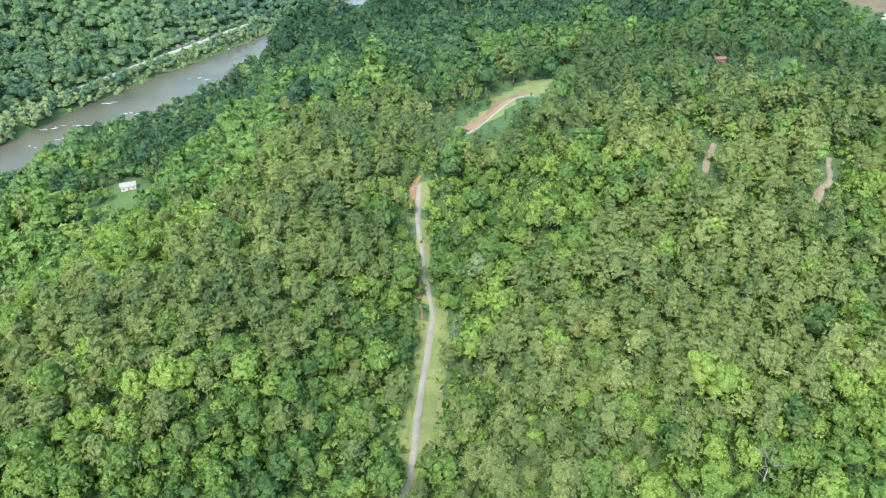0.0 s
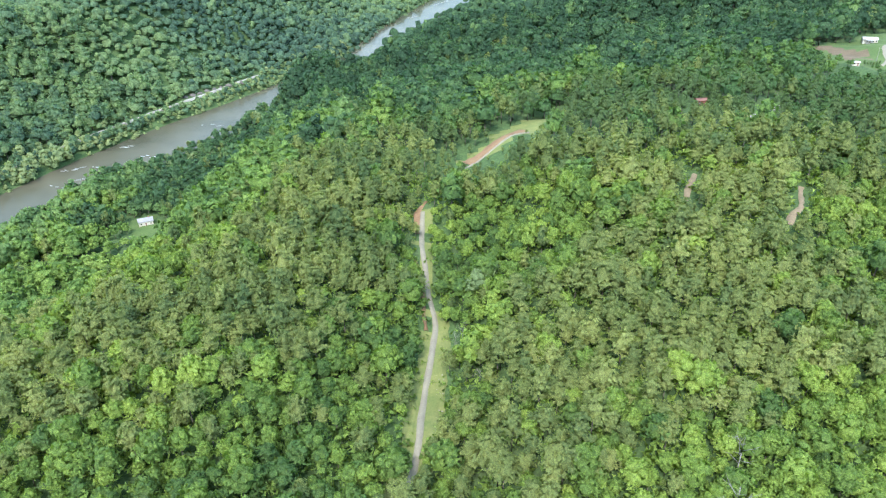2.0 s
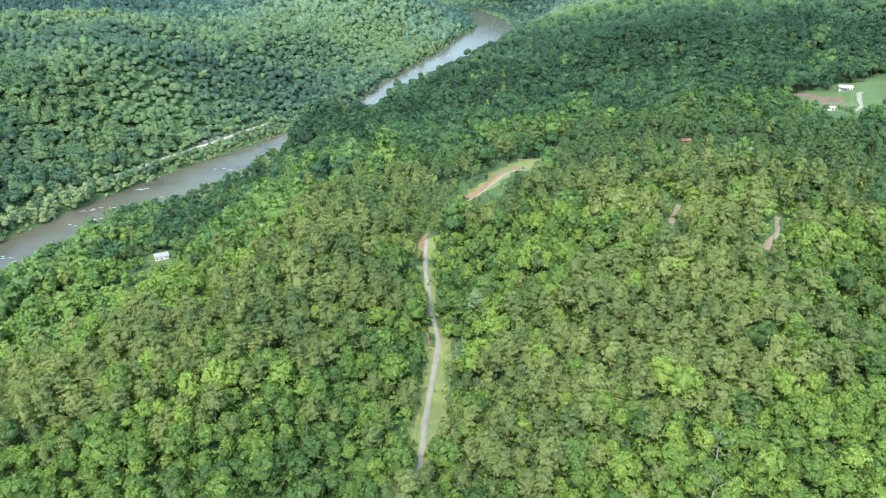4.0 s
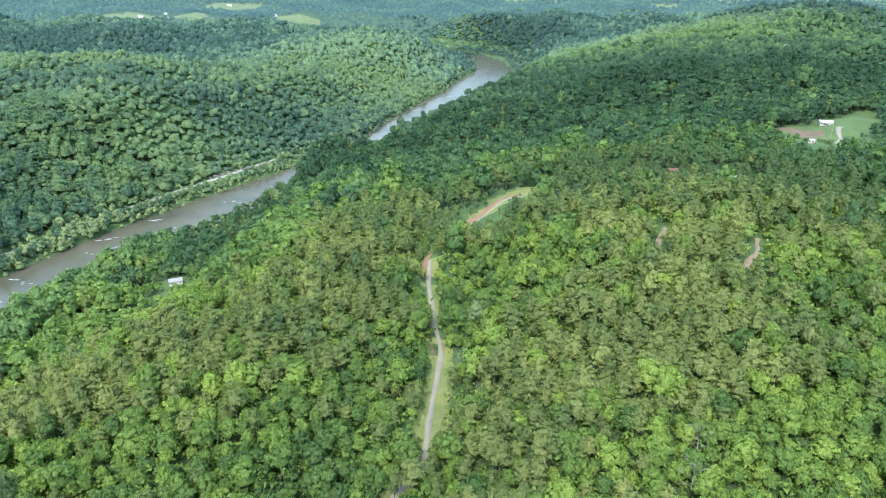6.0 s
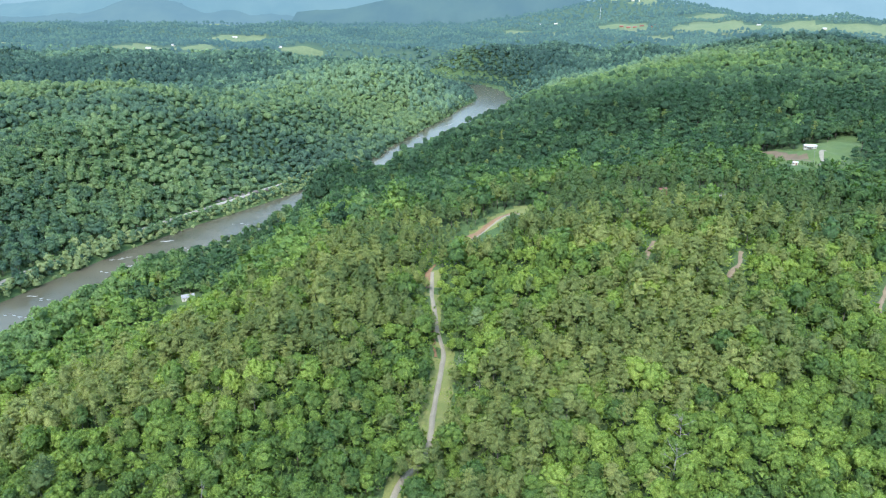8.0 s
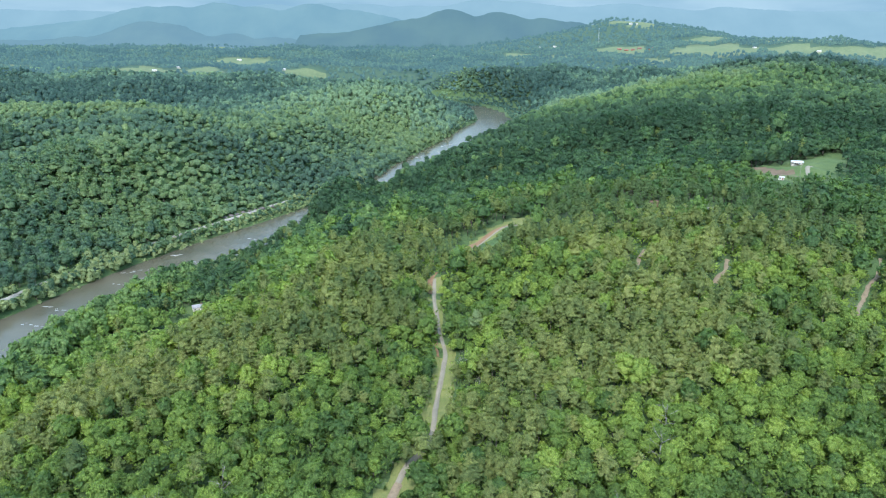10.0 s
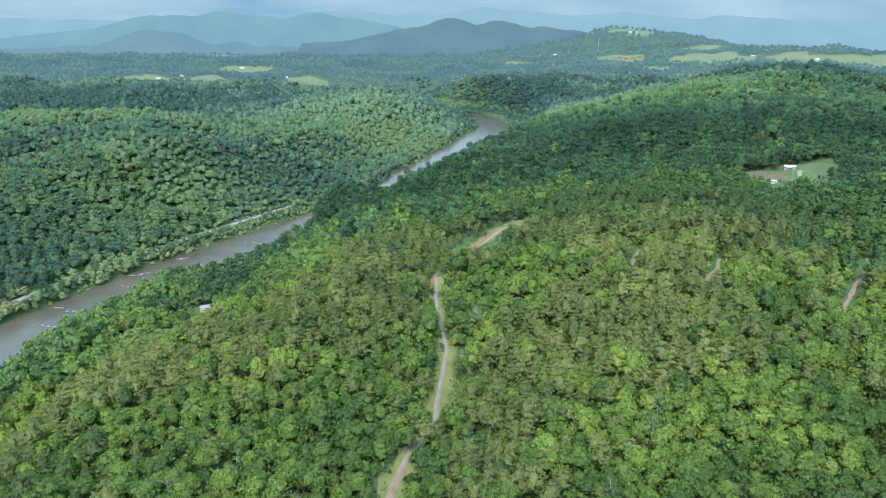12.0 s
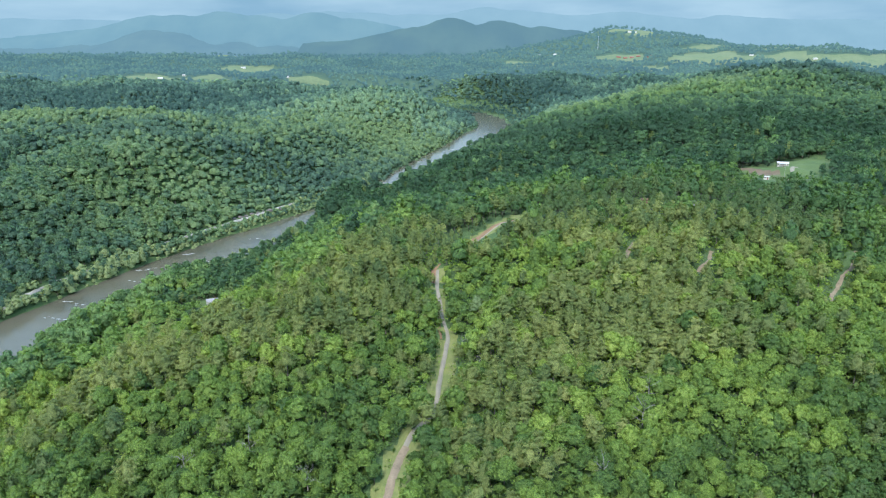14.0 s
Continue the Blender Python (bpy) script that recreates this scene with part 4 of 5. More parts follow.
for name, y0, y1, gap, small, large, leaf, seed, label in (("far_slope_woods", 1500, 2360, 13.0, 1.0, 1.6, FAR_HAZE_LEAF, 41, "green woods on the far river slopes"),
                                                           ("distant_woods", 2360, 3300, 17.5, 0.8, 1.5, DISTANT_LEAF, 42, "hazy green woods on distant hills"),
                                                           ("farthest_woods", 3300, 4850, 33.0, 1.0, 1.9, FARTHEST_LEAF, 51, "woods on the farthest hills, blue-green from added haze glow")):
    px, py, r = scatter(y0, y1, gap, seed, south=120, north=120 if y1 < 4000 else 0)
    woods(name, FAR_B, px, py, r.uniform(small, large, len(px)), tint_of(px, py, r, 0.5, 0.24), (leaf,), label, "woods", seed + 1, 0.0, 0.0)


# trees along the river
def bank_trees(side_sign, y0, y1, gap, wide, seed):
    r = np.random.RandomState(seed)
    line = refine(RIVER_FINE[(RIVER_FINE[:, 1] > y0) & (RIVER_FINE[:, 1] < y1)], gap)
    t = np.gradient(line, axis=0)
    t /= np.linalg.norm(t, axis=1)[:, None]
    nrm = np.stack([t[:, 1], -t[:, 0]], -1) * side_sign
    rows = int(wide / gap) + 1
    off = half_width_of(np.full(len(line), float(side_sign)), line[:, 1])[:, None] + (np.arange(rows) * gap)[None, :] + r.uniform(-1.8, 2.5, (len(line), rows))
    p = line[:, None, :] + nrm[:, None, :] * off[..., None] + r.uniform(-0.4, 0.4, (len(line), rows, 2)) * gap
    return p[..., 0].ravel(), p[..., 1].ravel(), r


WILLOWS = [broad_crown(300 + i, 70, 0.9, 4) for i in range(5)]
wx, wy, r = bank_trees(-1, 150, 1000, 4.9, 28, 81)
keep = (r.uniform(0, 1, len(wx)) < 0.9 + 0.3 * waves(wx, wy, 70, 82)) & (away(wx, wy, ROAD)[0] > 3.8)
low = smooth(wy[keep], 560, 700)
woods("riverside_willows", WILLOWS, wx[keep], wy[keep], r.uniform(0.7, 1.9, keep.sum()) * (1 - 0.46 * low), tint_of(wx[keep], wy[keep], r, 0.8), (WILLOW,), "pale green willows along the far river bank", "woods", 83, 2.0, 0.06)
wx, wy, r = bank_trees(1, 240, 830, 7.5, 30, 84)
keep = (r.uniform(0, 1, len(wx)) < 0.8) & ~no_trees(wx, wy) | (r.uniform(0, 1, len(wx)) < 0.3)
low_bank = wy < 530
keep &= (fields(wx, wy) < 0.3) & ((wy < 545) | (r.uniform(0, 1, len(wx)) < 0.4))
for sel, leaf, large, mid, label in ((keep & ~low_bank, WILLOW, 1.0, 0.45, "light green sycamores along the near river bank"), (keep & low_bank, SLOPE_LEAF, 1.3, 0.72, "tall dark green trees along the near river bank")):
    woods("riverside_trees", WILLOWS, wx[sel], wy[sel], large * r.uniform(0.9, 1.35, sel.sum()), tint_of(wx[sel], wy[sel], r, mid, 0.15), (leaf,), label, "woods", 85, 0.0, 0.06)
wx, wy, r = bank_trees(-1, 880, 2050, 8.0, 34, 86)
woods("waterside_woods", FAR_A, wx, wy, r.uniform(0.75, 1.3, len(wx)), tint_of(wx, wy, r, 0.5, 0.15), (VALLEY_HAZE_LEAF,), "green woods down to the water's edge", "woods", 87, 4.0, 0.0)


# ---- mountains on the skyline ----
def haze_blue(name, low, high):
    """Mountains so far off that only the air's light is left, painted as emission."""
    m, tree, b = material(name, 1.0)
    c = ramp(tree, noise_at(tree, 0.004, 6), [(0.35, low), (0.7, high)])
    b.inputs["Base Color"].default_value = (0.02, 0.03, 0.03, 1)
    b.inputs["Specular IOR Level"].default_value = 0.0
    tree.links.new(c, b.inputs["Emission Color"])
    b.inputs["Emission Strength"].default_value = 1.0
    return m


def mountain_range(name, at, x0, x1, peaks, base, mat, label, seed):
    """A wooded range that runs east and west at that northing: summits (x, height, spread) with saddles and spurs between."""
    px = np.linspace(x0, x1, 320)
    top = np.full(px.shape, base, float)
    for cx, h, w in peaks:
        top = np.maximum(top, base + (h - base) * np.exp(-0.5 * (np.abs(px - cx) / w) ** 1.7))
    top = np.convolve(np.pad(top, 2, "edge"), np.full(5, 0.2), "valid") + 3.0 * waves(px, px * 0, 320, seed) + 1.6 * waves(px, px * 0, 90, seed + 1)
    f = np.linspace(0, 1, 16)
    X = np.repeat(px[:, None], len(f), 1)
    spur = 0.5 + 0.5 * waves(X, X * 0, 260, seed + 3)
    Y = at - 260 * (1 - f)[None, :] * (1 + 0.35 * spur) + 0 * X
    Z = 80 + (top[:, None] - 80) * f[None, :] ** (0.65 + 0.3 * spur)
    i = np.arange(X.size).reshape(X.shape)
    q = np.stack([i[:-1, :-1], i[1:, :-1], i[1:, 1:], i[:-1, 1:]], -1).reshape(-1, 4)
    tagged(new(name, mesh_of(name, np.stack([X, Y, Z], -1).reshape(-1, 3), q, mats=(mat,), shade=True)), label, "mountains", kind="structure")


# haze colours that the ranges give off, darker for nearer ones
FAR_BLUE = haze_blue("far_range_haze", (0.066, 0.117, 0.150), (0.077, 0.130, 0.162))
MID_BLUE = haze_blue("middle_range_haze", (0.043, 0.090, 0.118), (0.055, 0.105, 0.128))
LOW_BLUE = haze_blue("low_range_haze", (0.034, 0.071, 0.096), (0.045, 0.085, 0.102))
DARK_BLUE = haze_blue("near_range_haze", (0.023, 0.053, 0.070), (0.032, 0.066, 0.075))
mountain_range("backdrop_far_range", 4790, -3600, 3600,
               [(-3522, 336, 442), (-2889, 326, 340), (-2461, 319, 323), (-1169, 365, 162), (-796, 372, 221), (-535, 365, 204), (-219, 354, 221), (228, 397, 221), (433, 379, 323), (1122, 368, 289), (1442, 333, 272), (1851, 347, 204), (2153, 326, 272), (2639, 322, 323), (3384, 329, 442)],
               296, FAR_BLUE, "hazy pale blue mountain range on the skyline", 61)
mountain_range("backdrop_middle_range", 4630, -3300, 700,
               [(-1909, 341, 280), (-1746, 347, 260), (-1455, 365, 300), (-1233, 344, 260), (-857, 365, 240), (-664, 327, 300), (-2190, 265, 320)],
               200, MID_BLUE, "wooded mountains before the skyline in painted blue haze", 71)
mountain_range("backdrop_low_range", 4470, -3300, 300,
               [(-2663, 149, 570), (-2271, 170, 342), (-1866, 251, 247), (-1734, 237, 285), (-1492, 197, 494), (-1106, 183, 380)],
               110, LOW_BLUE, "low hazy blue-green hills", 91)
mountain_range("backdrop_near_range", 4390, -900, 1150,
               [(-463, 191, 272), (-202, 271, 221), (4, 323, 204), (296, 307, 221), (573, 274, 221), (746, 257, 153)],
               170, DARK_BLUE, "wooded mountain in painted dark blue-green haze", 95)


# ---- buildings ----
def box_into(bm, x0, y0, z0, x1, y1, z1, bevel=0.0):
    made = bmesh.ops.create_cube(bm, size=1.0, matrix=Matrix.LocRotScale(((x0 + x1) / 2, (y0 + y1) / 2, (z0 + z1) / 2), None, (x1 - x0, y1 - y0, z1 - z0)))
    if bevel:
        bmesh.ops.bevel(bm, geom=list({e for v in made["verts"] for e in v.link_edges}), offset=bevel, segments=1, affect="EDGES")


def box_part(name, mat, parent, *size, label="", bevel=0.0):
    bm = bmesh.new()
    box_into(bm, *size, bevel)
    return part(name, bm_mesh(name, bm, mat), parent, label)


def gable_house(name, place, turn, long, deep, tall, pitch, wall_mat, roof_mat, label, category="house", windows=3, chimney=False, sink=1.2, door=True, group=""):
    """A gabled building: walls with gable ends, an overhanging roof, a door and windows on both long sides."""
    x, y = place
    root = tagged(new(name), label, category, group)
    root.matrix_basis = pose(x, y, ground(x, y), 0, 0, turn)
    a, b, rise = long / 2, deep / 2, deep / 2 * pitch
    bm = bmesh.new()
    low = [bm.verts.new(v) for v in ((-a, -b, -sink), (a, -b, -sink), (a, b, -sink), (-a, b, -sink))]
    top = [bm.verts.new(v) for v in ((-a, -b, tall), (a, -b, tall), (a, b, tall), (-a, b, tall))]
    r0, r1 = bm.verts.new((-a, 0, tall + rise)), bm.verts.new((a, 0, tall + rise))
    for f in ((low[0], low[1], top[1], top[0]), (low[2], low[3], top[3], top[2]), (low[1], low[2], top[2], r1, top[1]), (low[3], low[0], top[0], r0, top[3]),
              (top[0], top[1], r1, r0), (top[2], top[3], r0, r1), low[::-1]):
        bm.faces.new(f)
    part("wall", bm_mesh("wall", bm, wall_mat), root)
    over, thick = 0.45, 0.16
    bm = bmesh.new()
    for s in (-1, 1):
        e = (b + over) * s
        drop = tall - over * pitch + 0.03
        p = [(-a - over, 0, tall + rise + 0.03), (a + over, 0, tall + rise + 0.03), (a + over, e, drop), (-a - over, e, drop)]
        lo = [bm.verts.new(v) for v in p]
        hi = [bm.verts.new((v[0], v[1], v[2] + thick)) for v in p]
        bm.faces.new(lo)
        bm.faces.new(hi[::-1])
        for i in range(4):
            bm.faces.new((lo[i], lo[(i + 1) % 4], hi[(i + 1) % 4], hi[i]))
    roof = part("roof", bm_mesh("roof", bm, roof_mat), root)
    if chimney:
        box_part("chimney", RED_ROOF, roof, a * 0.4, -0.4, tall + rise * 0.4, a * 0.4 + 0.7, 0.3, tall + rise + 0.9)
    for s in (-1, 1):
        for k in range(windows):
            cx = -a + long * (k + 0.5) / windows
            if door and s == -1 and k == windows // 2:
                d = box_part("door", RED_ROOF, root, cx - 0.5, s * b - 0.04, 0.0, cx + 0.5, s * b + 0.04, 2.05, bevel=0.01)
                box_part("door_handle", STEEL, d, cx + 0.34, s * b - 0.1 if s < 0 else s * b + 0.04, 0.98, cx + 0.4, s * b - 0.04 if s < 0 else s * b + 0.1, 1.06)
                continue
            w = box_part("window", WHITE_PAINT, root, cx - 0.6, s * b - 0.05, 0.95, cx + 0.6, s * b + 0.05, 2.05, bevel=0.01)
            box_part("pane", DARK_GLASS, w, cx - 0.5, s * b - 0.065, 1.05, cx + 0.5, s * b + 0.065, 1.95)
    return root


house = gable_house("white_house", (321, 521), -14, 10.0, 5.5, 2.8, 0.35, WHITE_PAINT, TIN_ROOF, "long low white house with a pale roof on a lawn", windows=5)
box_part("porch_floor", GREY_ROOF, house, -3.0, -5.4, -0.6, 2.0, -3.25, 0.1)
for px in (-2.8, -0.5, 1.8):
    box_part("porch_post", WHITE_PAINT, house, px - 0.07, -5.3, 0.1, px + 0.07, -5.16, 2.45)
box_part("porch_roof", TIN_ROOF, house, -3.3, -5.6, 2.45, 2.3, -3.25, 2.6, bevel=0.03)
gable_house("white_shed", (276, 452), -20, 4.2, 2.8, 2.2, 0.4, WHITE_PAINT, TIN_ROOF, "small white shed at the edge of the woods", "shed", 2)
gable_house("red_shed", (152, 386), 8, 6.0, 4.2, 2.9, 0.35, RED_PAINT, RED_ROOF, "small red shed with a brick-red roof on the crest", "shed", 2)
gable_house("river_cabin", (-220, 441), 24, 10.0, 6.5, 3.2, 0.5, WHITE_PAINT, GREY_ROOF, "white cabin with a grey roof near the river", "cabin", 3, True)
FARM = (((-1040, 2456), 8, 16, TIN_ROOF), ((-979, 2362), -4, 14, TIN_ROOF), ((-964, 2410), 70, 13, GREY_ROOF), ((-977, 2523), 5, 13, TIN_ROOF), ((-1088, 2414), 85, 8, TIN_ROOF),
        ((-858, 2885), 0, 18, TIN_ROOF), ((-598, 2528), 12, 12, TIN_ROOF), ((-64, 3084), 0, 13, TIN_ROOF), ((-324, 3254), 20, 16, TIN_ROOF))
for place, turn, long, roof in FARM:
    gable_house("farm_house", place, turn, long, 8.5, 4.2, 0.45, WHITE_PAINT, roof, "distant white farm building among fields", windows=3, chimney=long > 12, group="distant farm buildings")
TOWN = (((394, 3493), 0), ((441, 3419), 15), ((499, 3345), -10), ((907, 3600), 5), ((940, 3625), 0), ((1232, 2860), 10), ((1440, 2752), 0))
for place, turn in TOWN:
    gable_house("farm_house", place, turn, 15, 9, 4.5, 0.45, WHITE_PAINT, TIN_ROOF, "distant white house on the far hills", windows=3, group="distant houses")
for place, turn in (((748, 3112), 0), ((775, 3098), 12), ((800, 3085), -8), ((826, 3076), 5), ((850, 2995), 0), ((872, 3020), 20)):
    gable_house("village_house", place, turn, 17, 9, 4.5, 0.5, RED_PAINT, RED_ROOF, "distant brick-red house in a small village", windows=3, chimney=True, group="village houses")


# ---- vehicle on the crest ----
def pickup(place, turn, paint, label):
    x, y = place
    root = tagged(new("pickup_truck"), label, "truck")
    root.matrix_basis = pose(x, y, ground(x, y) + 0.45, 0, 0, turn)
    bm = bmesh.new()
    box_into(bm, -2.6, -0.92, 0.42, 2.6, 0.92, 0.95, 0.08)
    box_into(bm, -2.55, -0.92, 0.95, -0.5, -0.8, 1.35, 0.02)
    box_into(bm, -2.55, 0.8, 0.95, -0.5, 0.92, 1.35, 0.02)
    box_into(bm, 1.15, -0.86, 0.95, 2.5, 0.86, 1.2, 0.06)
    part("body", bm_mesh("body", bm, paint), root)
    bm = bmesh.new()
    c = bmesh.ops.create_cube(bm, size=1.0, matrix=Matrix.LocRotScale((0.35, 0, 1.36), None, (1.75, 1.66, 0.84)))["verts"]
    for v in c:
        if v.co.z > 1.4:
            v.co.x, v.co.y = 0.3 + (v.co.x - 0.35) * 0.72, v.co.y * 0.84
    cab = part("cab", bm_mesh("cab", bm, paint), root)
    box_part("windscreen", DARK_GLASS, cab, 0.92, -0.66, 1.1, 1.06, 0.66, 1.62)
    for s in (-1, 1):
        box_part("side_window", DARK_GLASS, cab, -0.3, s * 0.76 - 0.04, 1.15, 0.85, s * 0.76 + 0.04, 1.6)
        box_part("headlight", WHITE_PAINT, root, 2.55, s * 0.7 - 0.16, 0.72, 2.63, s * 0.7 + 0.16, 0.88)
    for wx in (-1.6, 1.65):
        for s in (-1, 1):
            bm = bmesh.new()
            bmesh.ops.create_cone(bm, cap_ends=True, segments=18, radius1=0.38, radius2=0.38, depth=0.24, matrix=pose(wx, s * 0.84, 0.38, 90))
            wheel = part("wheel", bm_mesh("wheel", bm, DARK_GLASS), root, "black tyre")
            bm = bmesh.new()
            bmesh.ops.create_cone(bm, cap_ends=True, segments=12, radius1=0.2, radius2=0.2, depth=0.27, matrix=pose(wx, s * 0.84, 0.38, 90))
            part("rim", bm_mesh("rim", bm, STEEL), wheel)


pickup((181, 366), 25, DARK_GLASS, "dark pickup truck parked on the pale crest road")


# ---- bare and dead trees ----
def bare_tree(name, place, tall, spread, seed, label, depth=3, mat=DEAD_WOOD, thick=0.2):
    """A leafless tree: trunk, limbs and twigs, forked again and again."""
    r = np.random.RandomState(seed)
    root = tagged(new(name), label, "tree")
    root.matrix_basis = pose(place[0], place[1], ground(*place), 0, 0, r.uniform(0, 360))

    def grow(pieces, start, way, length, rad, level):
        end = start + way * length
        pieces.append((*stick(start, end, rad, rad * 0.6, 5 if level < 2 else 3), NOT, 0))
        if level >= depth:
            return
        for k in range(r.randint(2, 5)):
            d = way + spread * r.normal(size=3) + np.array((0, 0, 0.1))
            grow(pieces, start + way * length * r.uniform(0.55, 1.0), d / np.linalg.norm(d), length * r.uniform(0.5, 0.78), rad * 0.5, level + 1)
    stem = [(*stick((0, 0, -1), (0.15, 0.1, tall * 0.62), thick, thick * 0.6, 6), NOT, 0), (*stick((0.15, 0.1, tall * 0.62), (0.3, -0.1, tall), thick * 0.6, thick * 0.15, 5), NOT, 0)]
    v, q, _, _, _ = gather(stem)
    part("trunk", mesh_of("trunk", v, q, mats=(mat,)), root)
    for k in range(7):
        a = k * 2.4 + r.uniform(-0.4, 0.4)
        way = np.array((math.cos(a), math.sin(a), 0.55 + 0.5 * k / 7))
        z = tall * (0.35 + 0.55 * k / 7)
        pieces = []
        grow(pieces, np.array((0.15 * z / tall, 0.0, z)), way / np.linalg.norm(way), tall * 0.25, thick * 0.5, 1)
        v, q, _, _, _ = gather(pieces)
        part("limb", mesh_of("limb", v, q, mats=(mat,)), root)


bare_tree("dead_tree", (84, 116), 19.0, 0.35, 1, "bleached dead tree standing bare among green crowns", 2, thick=0.24)
bare_tree("dead_tree", (91, 133), 17.0, 0.4, 2, "bleached dead tree standing bare among green crowns", 2, thick=0.2)
bare_tree("dead_tree", (-112, 84), 15.0, 0.5, 3, "grey dead tree with broken limbs", 3)
bare_tree("dead_tree", (-88, 94), 15.5, 0.5, 4, "grey dead tree with broken limbs", 3)
bare_tree("dead_tree", (-60, 76), 14.5, 0.5, 5, "grey dead tree with broken limbs", 3)
bare_tree("dead_tree", (60, 86), 14.0, 0.5, 6, "grey dead tree with broken limbs", 3)
bare_tree("bare_shrub", (4, 203), 7.5, 0.6, 7, "leafless grey shrub thicket beside the lane", 3, thick=0.12)
bare_tree("bare_shrub", (7, 207), 8.0, 0.6, 8, "leafless grey shrub thicket beside the lane", 3, thick=0.12)
bare_tree("bare_shrub", (9, 199), 7.0, 0.6, 9, "leafless grey shrub thicket beside the lane", 3, thick=0.12)
bare_tree("bare_shrub", (13, 182), 7.0, 0.6, 10, "grey fallen brush among the pines", 3, thick=0.12)

# yard conifers in a row
for k in range(6):
    px, py = 284 + 2.9 * k, 455.5 + 1.5 * k
    root = tagged(new("yard_conifer"), "small dark clipped conifer in a row on the lawn", "shrub", group="conifers in a row on the lawn")
    root.matrix_basis = pose(px, py, ground(px, py), 0, 0, 61 * k)
    cr = pine_crown(330 + k, 90, 0.4, 3.0 + 0.3 * (k % 3), 0.9, 0.8)
    part("crown", mesh_of("crown", cr[0], cr[1], cr[2], (NEEDLE,), quad_tint=np.full(len(cr[1]), 0.05), tri_tint=np.zeros(len(cr[2]))), root)
    v, q = stick((0, 0, -0.3), (0, 0, 2.0), 0.08, 0.05)
    part("trunk", mesh_of("trunk", v, q, mats=(BARK,)), root)


# ---- poles ----
def utility_pole(place, tall, label, arm=2.2):
    root = tagged(new("utility_pole"), label, "pole")
    root.matrix_basis = pose(place[0], place[1], ground(*place), 0, 0, 20)
    v, q = stick((0, 0, -1), (0, 0, tall), 0.17, 0.11, 8)
    part("post", mesh_of("post", v, q, mats=(DEAD_WOOD,)), root)
    bar = box_part("crossarm", DEAD_WOOD, root, -arm / 2, -0.07, tall - 0.9, arm / 2, 0.07, tall - 0.74)
    for ax in (-arm / 2 + 0.15, 0.0, arm / 2 - 0.15):
        box_part("insulator", WHITE_PAINT, bar, ax - 0.05, -0.05, tall - 0.74, ax + 0.05, 0.05, tall - 0.56)


utility_pole((24, 400), 11.0, "grey wooden utility pole by the meadow")
utility_pole((300, 470), 10.0, "grey wooden utility pole by the drive")


def lattice_tower(place, tall, label):
    root = tagged(new("radio_tower"), label, "tower")
    root.matrix_basis = pose(place[0], place[1], ground(*place))
    for k in range(3):
        a = k * 2.0944
        v, q = stick((math.cos(a) * 2.2, math.sin(a) * 2.2, -1), (math.cos(a) * 0.6, math.sin(a) * 0.6, tall), 0.35, 0.3, 5)
        part("leg", mesh_of("leg", v, q, mats=(STEEL,)), root)
    for k in range(9):
        z = tall * (k + 0.5) / 9
        w = 2.2 - 1.6 * z / tall
        box_part("brace", STEEL, root, -w, -0.15, z - 0.15, w, 0.15, z + 0.15)


lattice_tower((706, 3370), 62.0, "thin grey radio tower on a distant hill")

# ---- stones and rapids ----
STONES = []
for i in range(5):
    rs = np.random.RandomState(350 + i)
    STONES.append(mesh_of("stone", ICO_V * rs.uniform(0.65, 1.2, (len(ICO_V), 1)) * np.array((1.0, 0.7, 0.5)), None, ICO_F, (BALLAST if i % 2 else ROCK,)))
r = np.random.RandomState(360)
for k in range(26):
    f = r.uniform(0, 1)
    px, py = -3.0 + r.uniform(-0.5, 2.4), 168 + 26 * f
    ob = tagged(new("stone", STONES[1 + 2 * (k % 2)]), "pale loose stone on the grass verge", "stone", group="stones on the verge")
    s = r.uniform(0.18, 0.5)
    ob.matrix_basis = pose(px, py, ground(px, py) + 0.12 + s * 0.25, 0, 0, r.uniform(0, 360)) @ Matrix.Diagonal((s, s, s, 1))


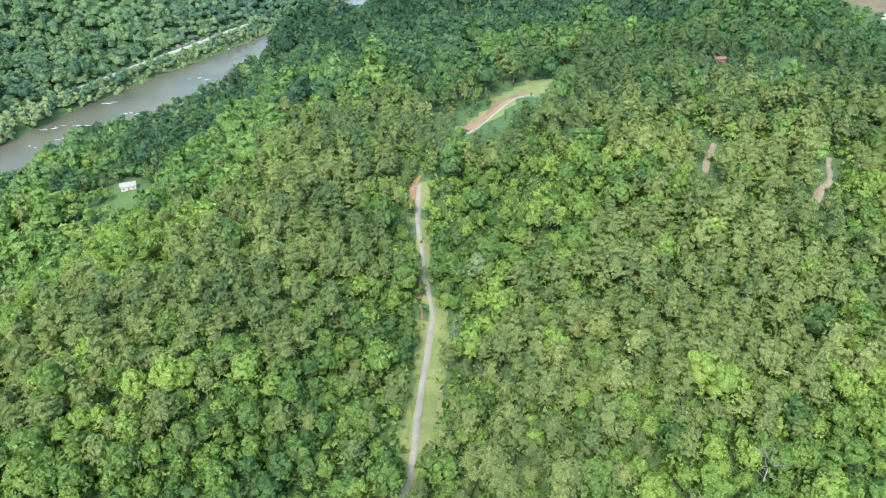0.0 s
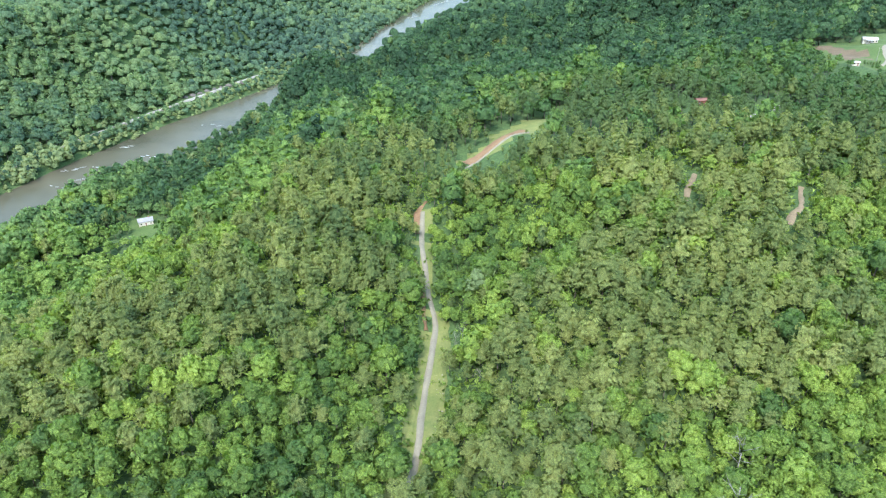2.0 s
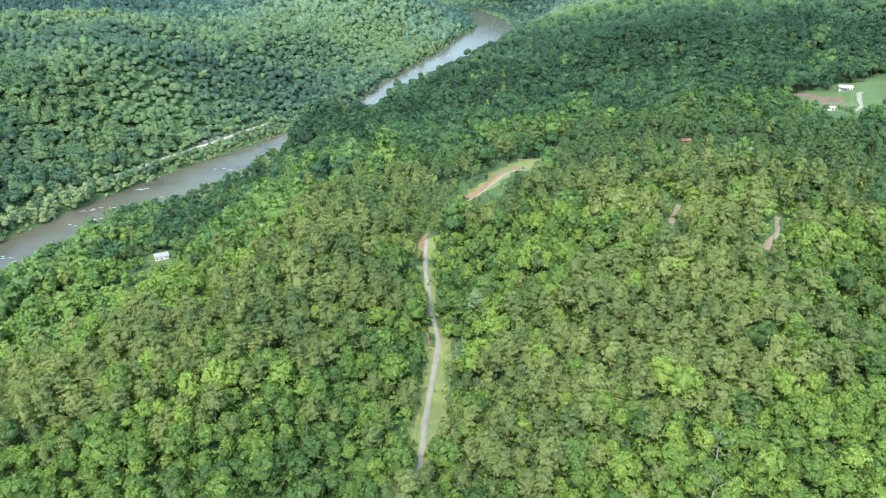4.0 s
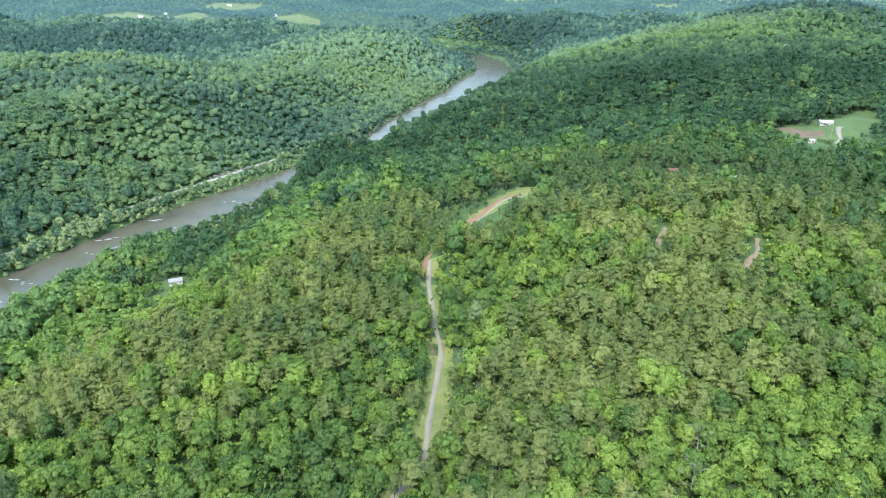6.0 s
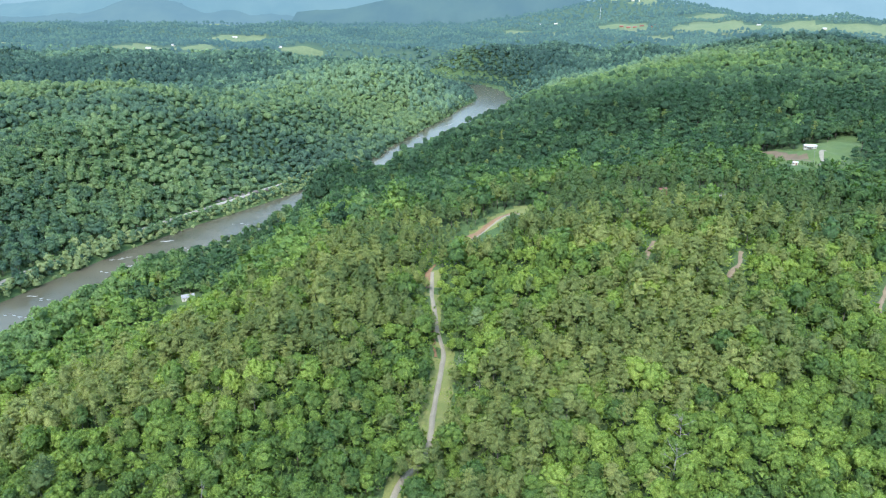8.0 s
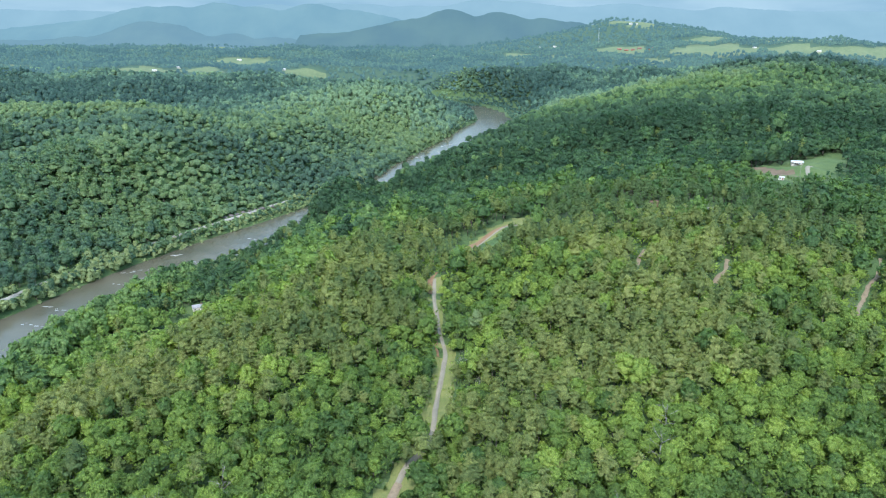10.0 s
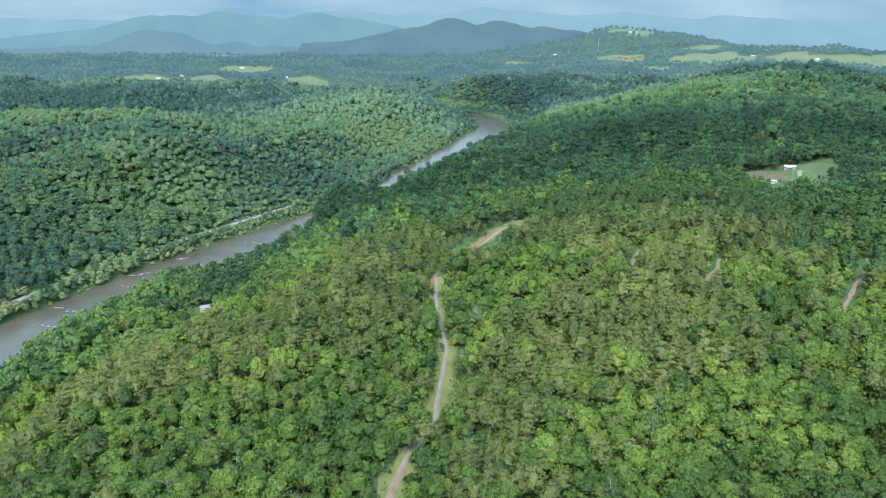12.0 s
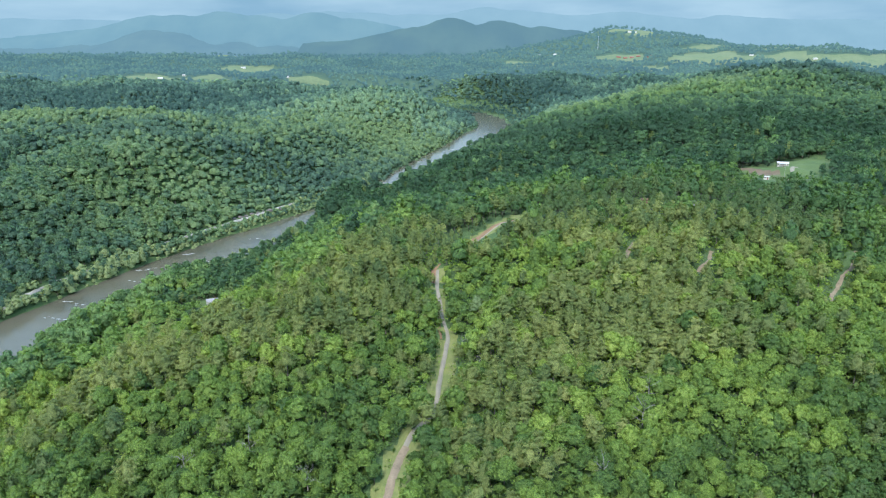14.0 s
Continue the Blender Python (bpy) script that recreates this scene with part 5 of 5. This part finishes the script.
def rapid(x0, y0, x1, y1, count, seed):
    """A line of white water over a ledge, with wet rocks standing out of it."""
    r = np.random.RandomState(seed)
    pieces = []
    for k in range(count):
        f = (k + r.uniform(-0.4, 0.4)) / count
        c = np.array((x0 + (x1 - x0) * f, y0 + (y1 - y0) * f + r.normal(0, 1.2), 0.05))
        size = np.array((r.uniform(1.6, 4.6), r.uniform(0.35, 0.9), r.uniform(0.12, 0.3)))
        turn = r.uniform(-0.35, 0.35)
        v = ICO_V * r.uniform(0.6, 1.25, (len(ICO_V), 1)) * size
        v = np.stack([v[:, 0] * math.cos(turn) - v[:, 1] * math.sin(turn), v[:, 0] * math.sin(turn) + v[:, 1] * math.cos(turn), v[:, 2]], -1) + c
        pieces.append((v, NOQ, ICO_F, 0))
    v, q, t, _, _ = gather(pieces)
    tagged(new("rapids", mesh_of("rapids", v, q, t, (FOAM,), shade=True)), "line of white foam over a river ledge", "rapids", kind="stuff")
    for k in range(3):
        f, s = r.uniform(0, 1), r.uniform(0.8, 1.9)
        ob = tagged(new("river_rock", STONES[2 * (k % 3)]), "dark wet rock standing in the river", "rock", group="rocks in the river")
        ob.matrix_basis = pose(x0 + (x1 - x0) * f, y0 + (y1 - y0) * f + r.uniform(1, 3), -0.1, 0, 0, r.uniform(0, 360)) @ Matrix.Diagonal((s, s, s, 1))


rapid(-318, 574, -278, 565, 13, 1)
rapid(-341, 563, -322, 573, 5, 2)
rapid(-283, 600, -244, 592, 9, 3)
rapid(-312, 622, -300, 624, 4, 4)
rapid(-318, 544, -308, 547, 3, 5)
rapid(-338, 530, -300, 526, 6, 6)
rapid(-370, 470, -335, 452, 7, 7)
rapid(-372, 432, -330, 420, 6, 8)
rapid(-250, 690, -225, 680, 4, 9)
rapid(-20, 1352, 10, 1400, 9, 10)
rapid(-62, 1235, -48, 1250, 5, 11)

# the rocky bank below the road
for k in range(9):
    f = k / 8
    px, py = -290 + 48 * f, 752 + 62 * f
    ob = tagged(new("outcrop", STONES[2 * (k % 3)]), "dark rock outcrop above the river road", "rock", group="outcrops above the river road")
    s = r.uniform(3.5, 6.5)
    ob.matrix_basis = pose(px, py, ground(px, py) + 0.5, 0, 0, r.uniform(0, 360)) @ Matrix.Diagonal((s, s * 0.8, s, 1))

# a pale spreading tree beside the lane
for place, s, seed in (((14, 224), 1.25, 501), ((19, 231), 1.05, 502)):
    root = tagged(new("pale_tree"), "spreading tree with pale grey-green leaves beside the lane", "tree")
    root.matrix_basis = pose(place[0], place[1], ground(*place), 0, 0, seed) @ Matrix.Diagonal((s, s, s, 1))
    tv, tq, _, _, _ = limbs(np.random.RandomState(seed), 10.5, 3.2, 4.0, 5, 0.26)
    part("trunk", mesh_of("trunk", tv, tq, mats=(BARK,)), root)
    cr = broad_crown(seed, 620, 0.42)
    part("crown", mesh_of("crown", cr[0], cr[1], cr[2], (WILLOW,), quad_tint=np.full(len(cr[1]), 0.85), tri_tint=np.full(len(cr[2]), 0.4), shade=True), root)
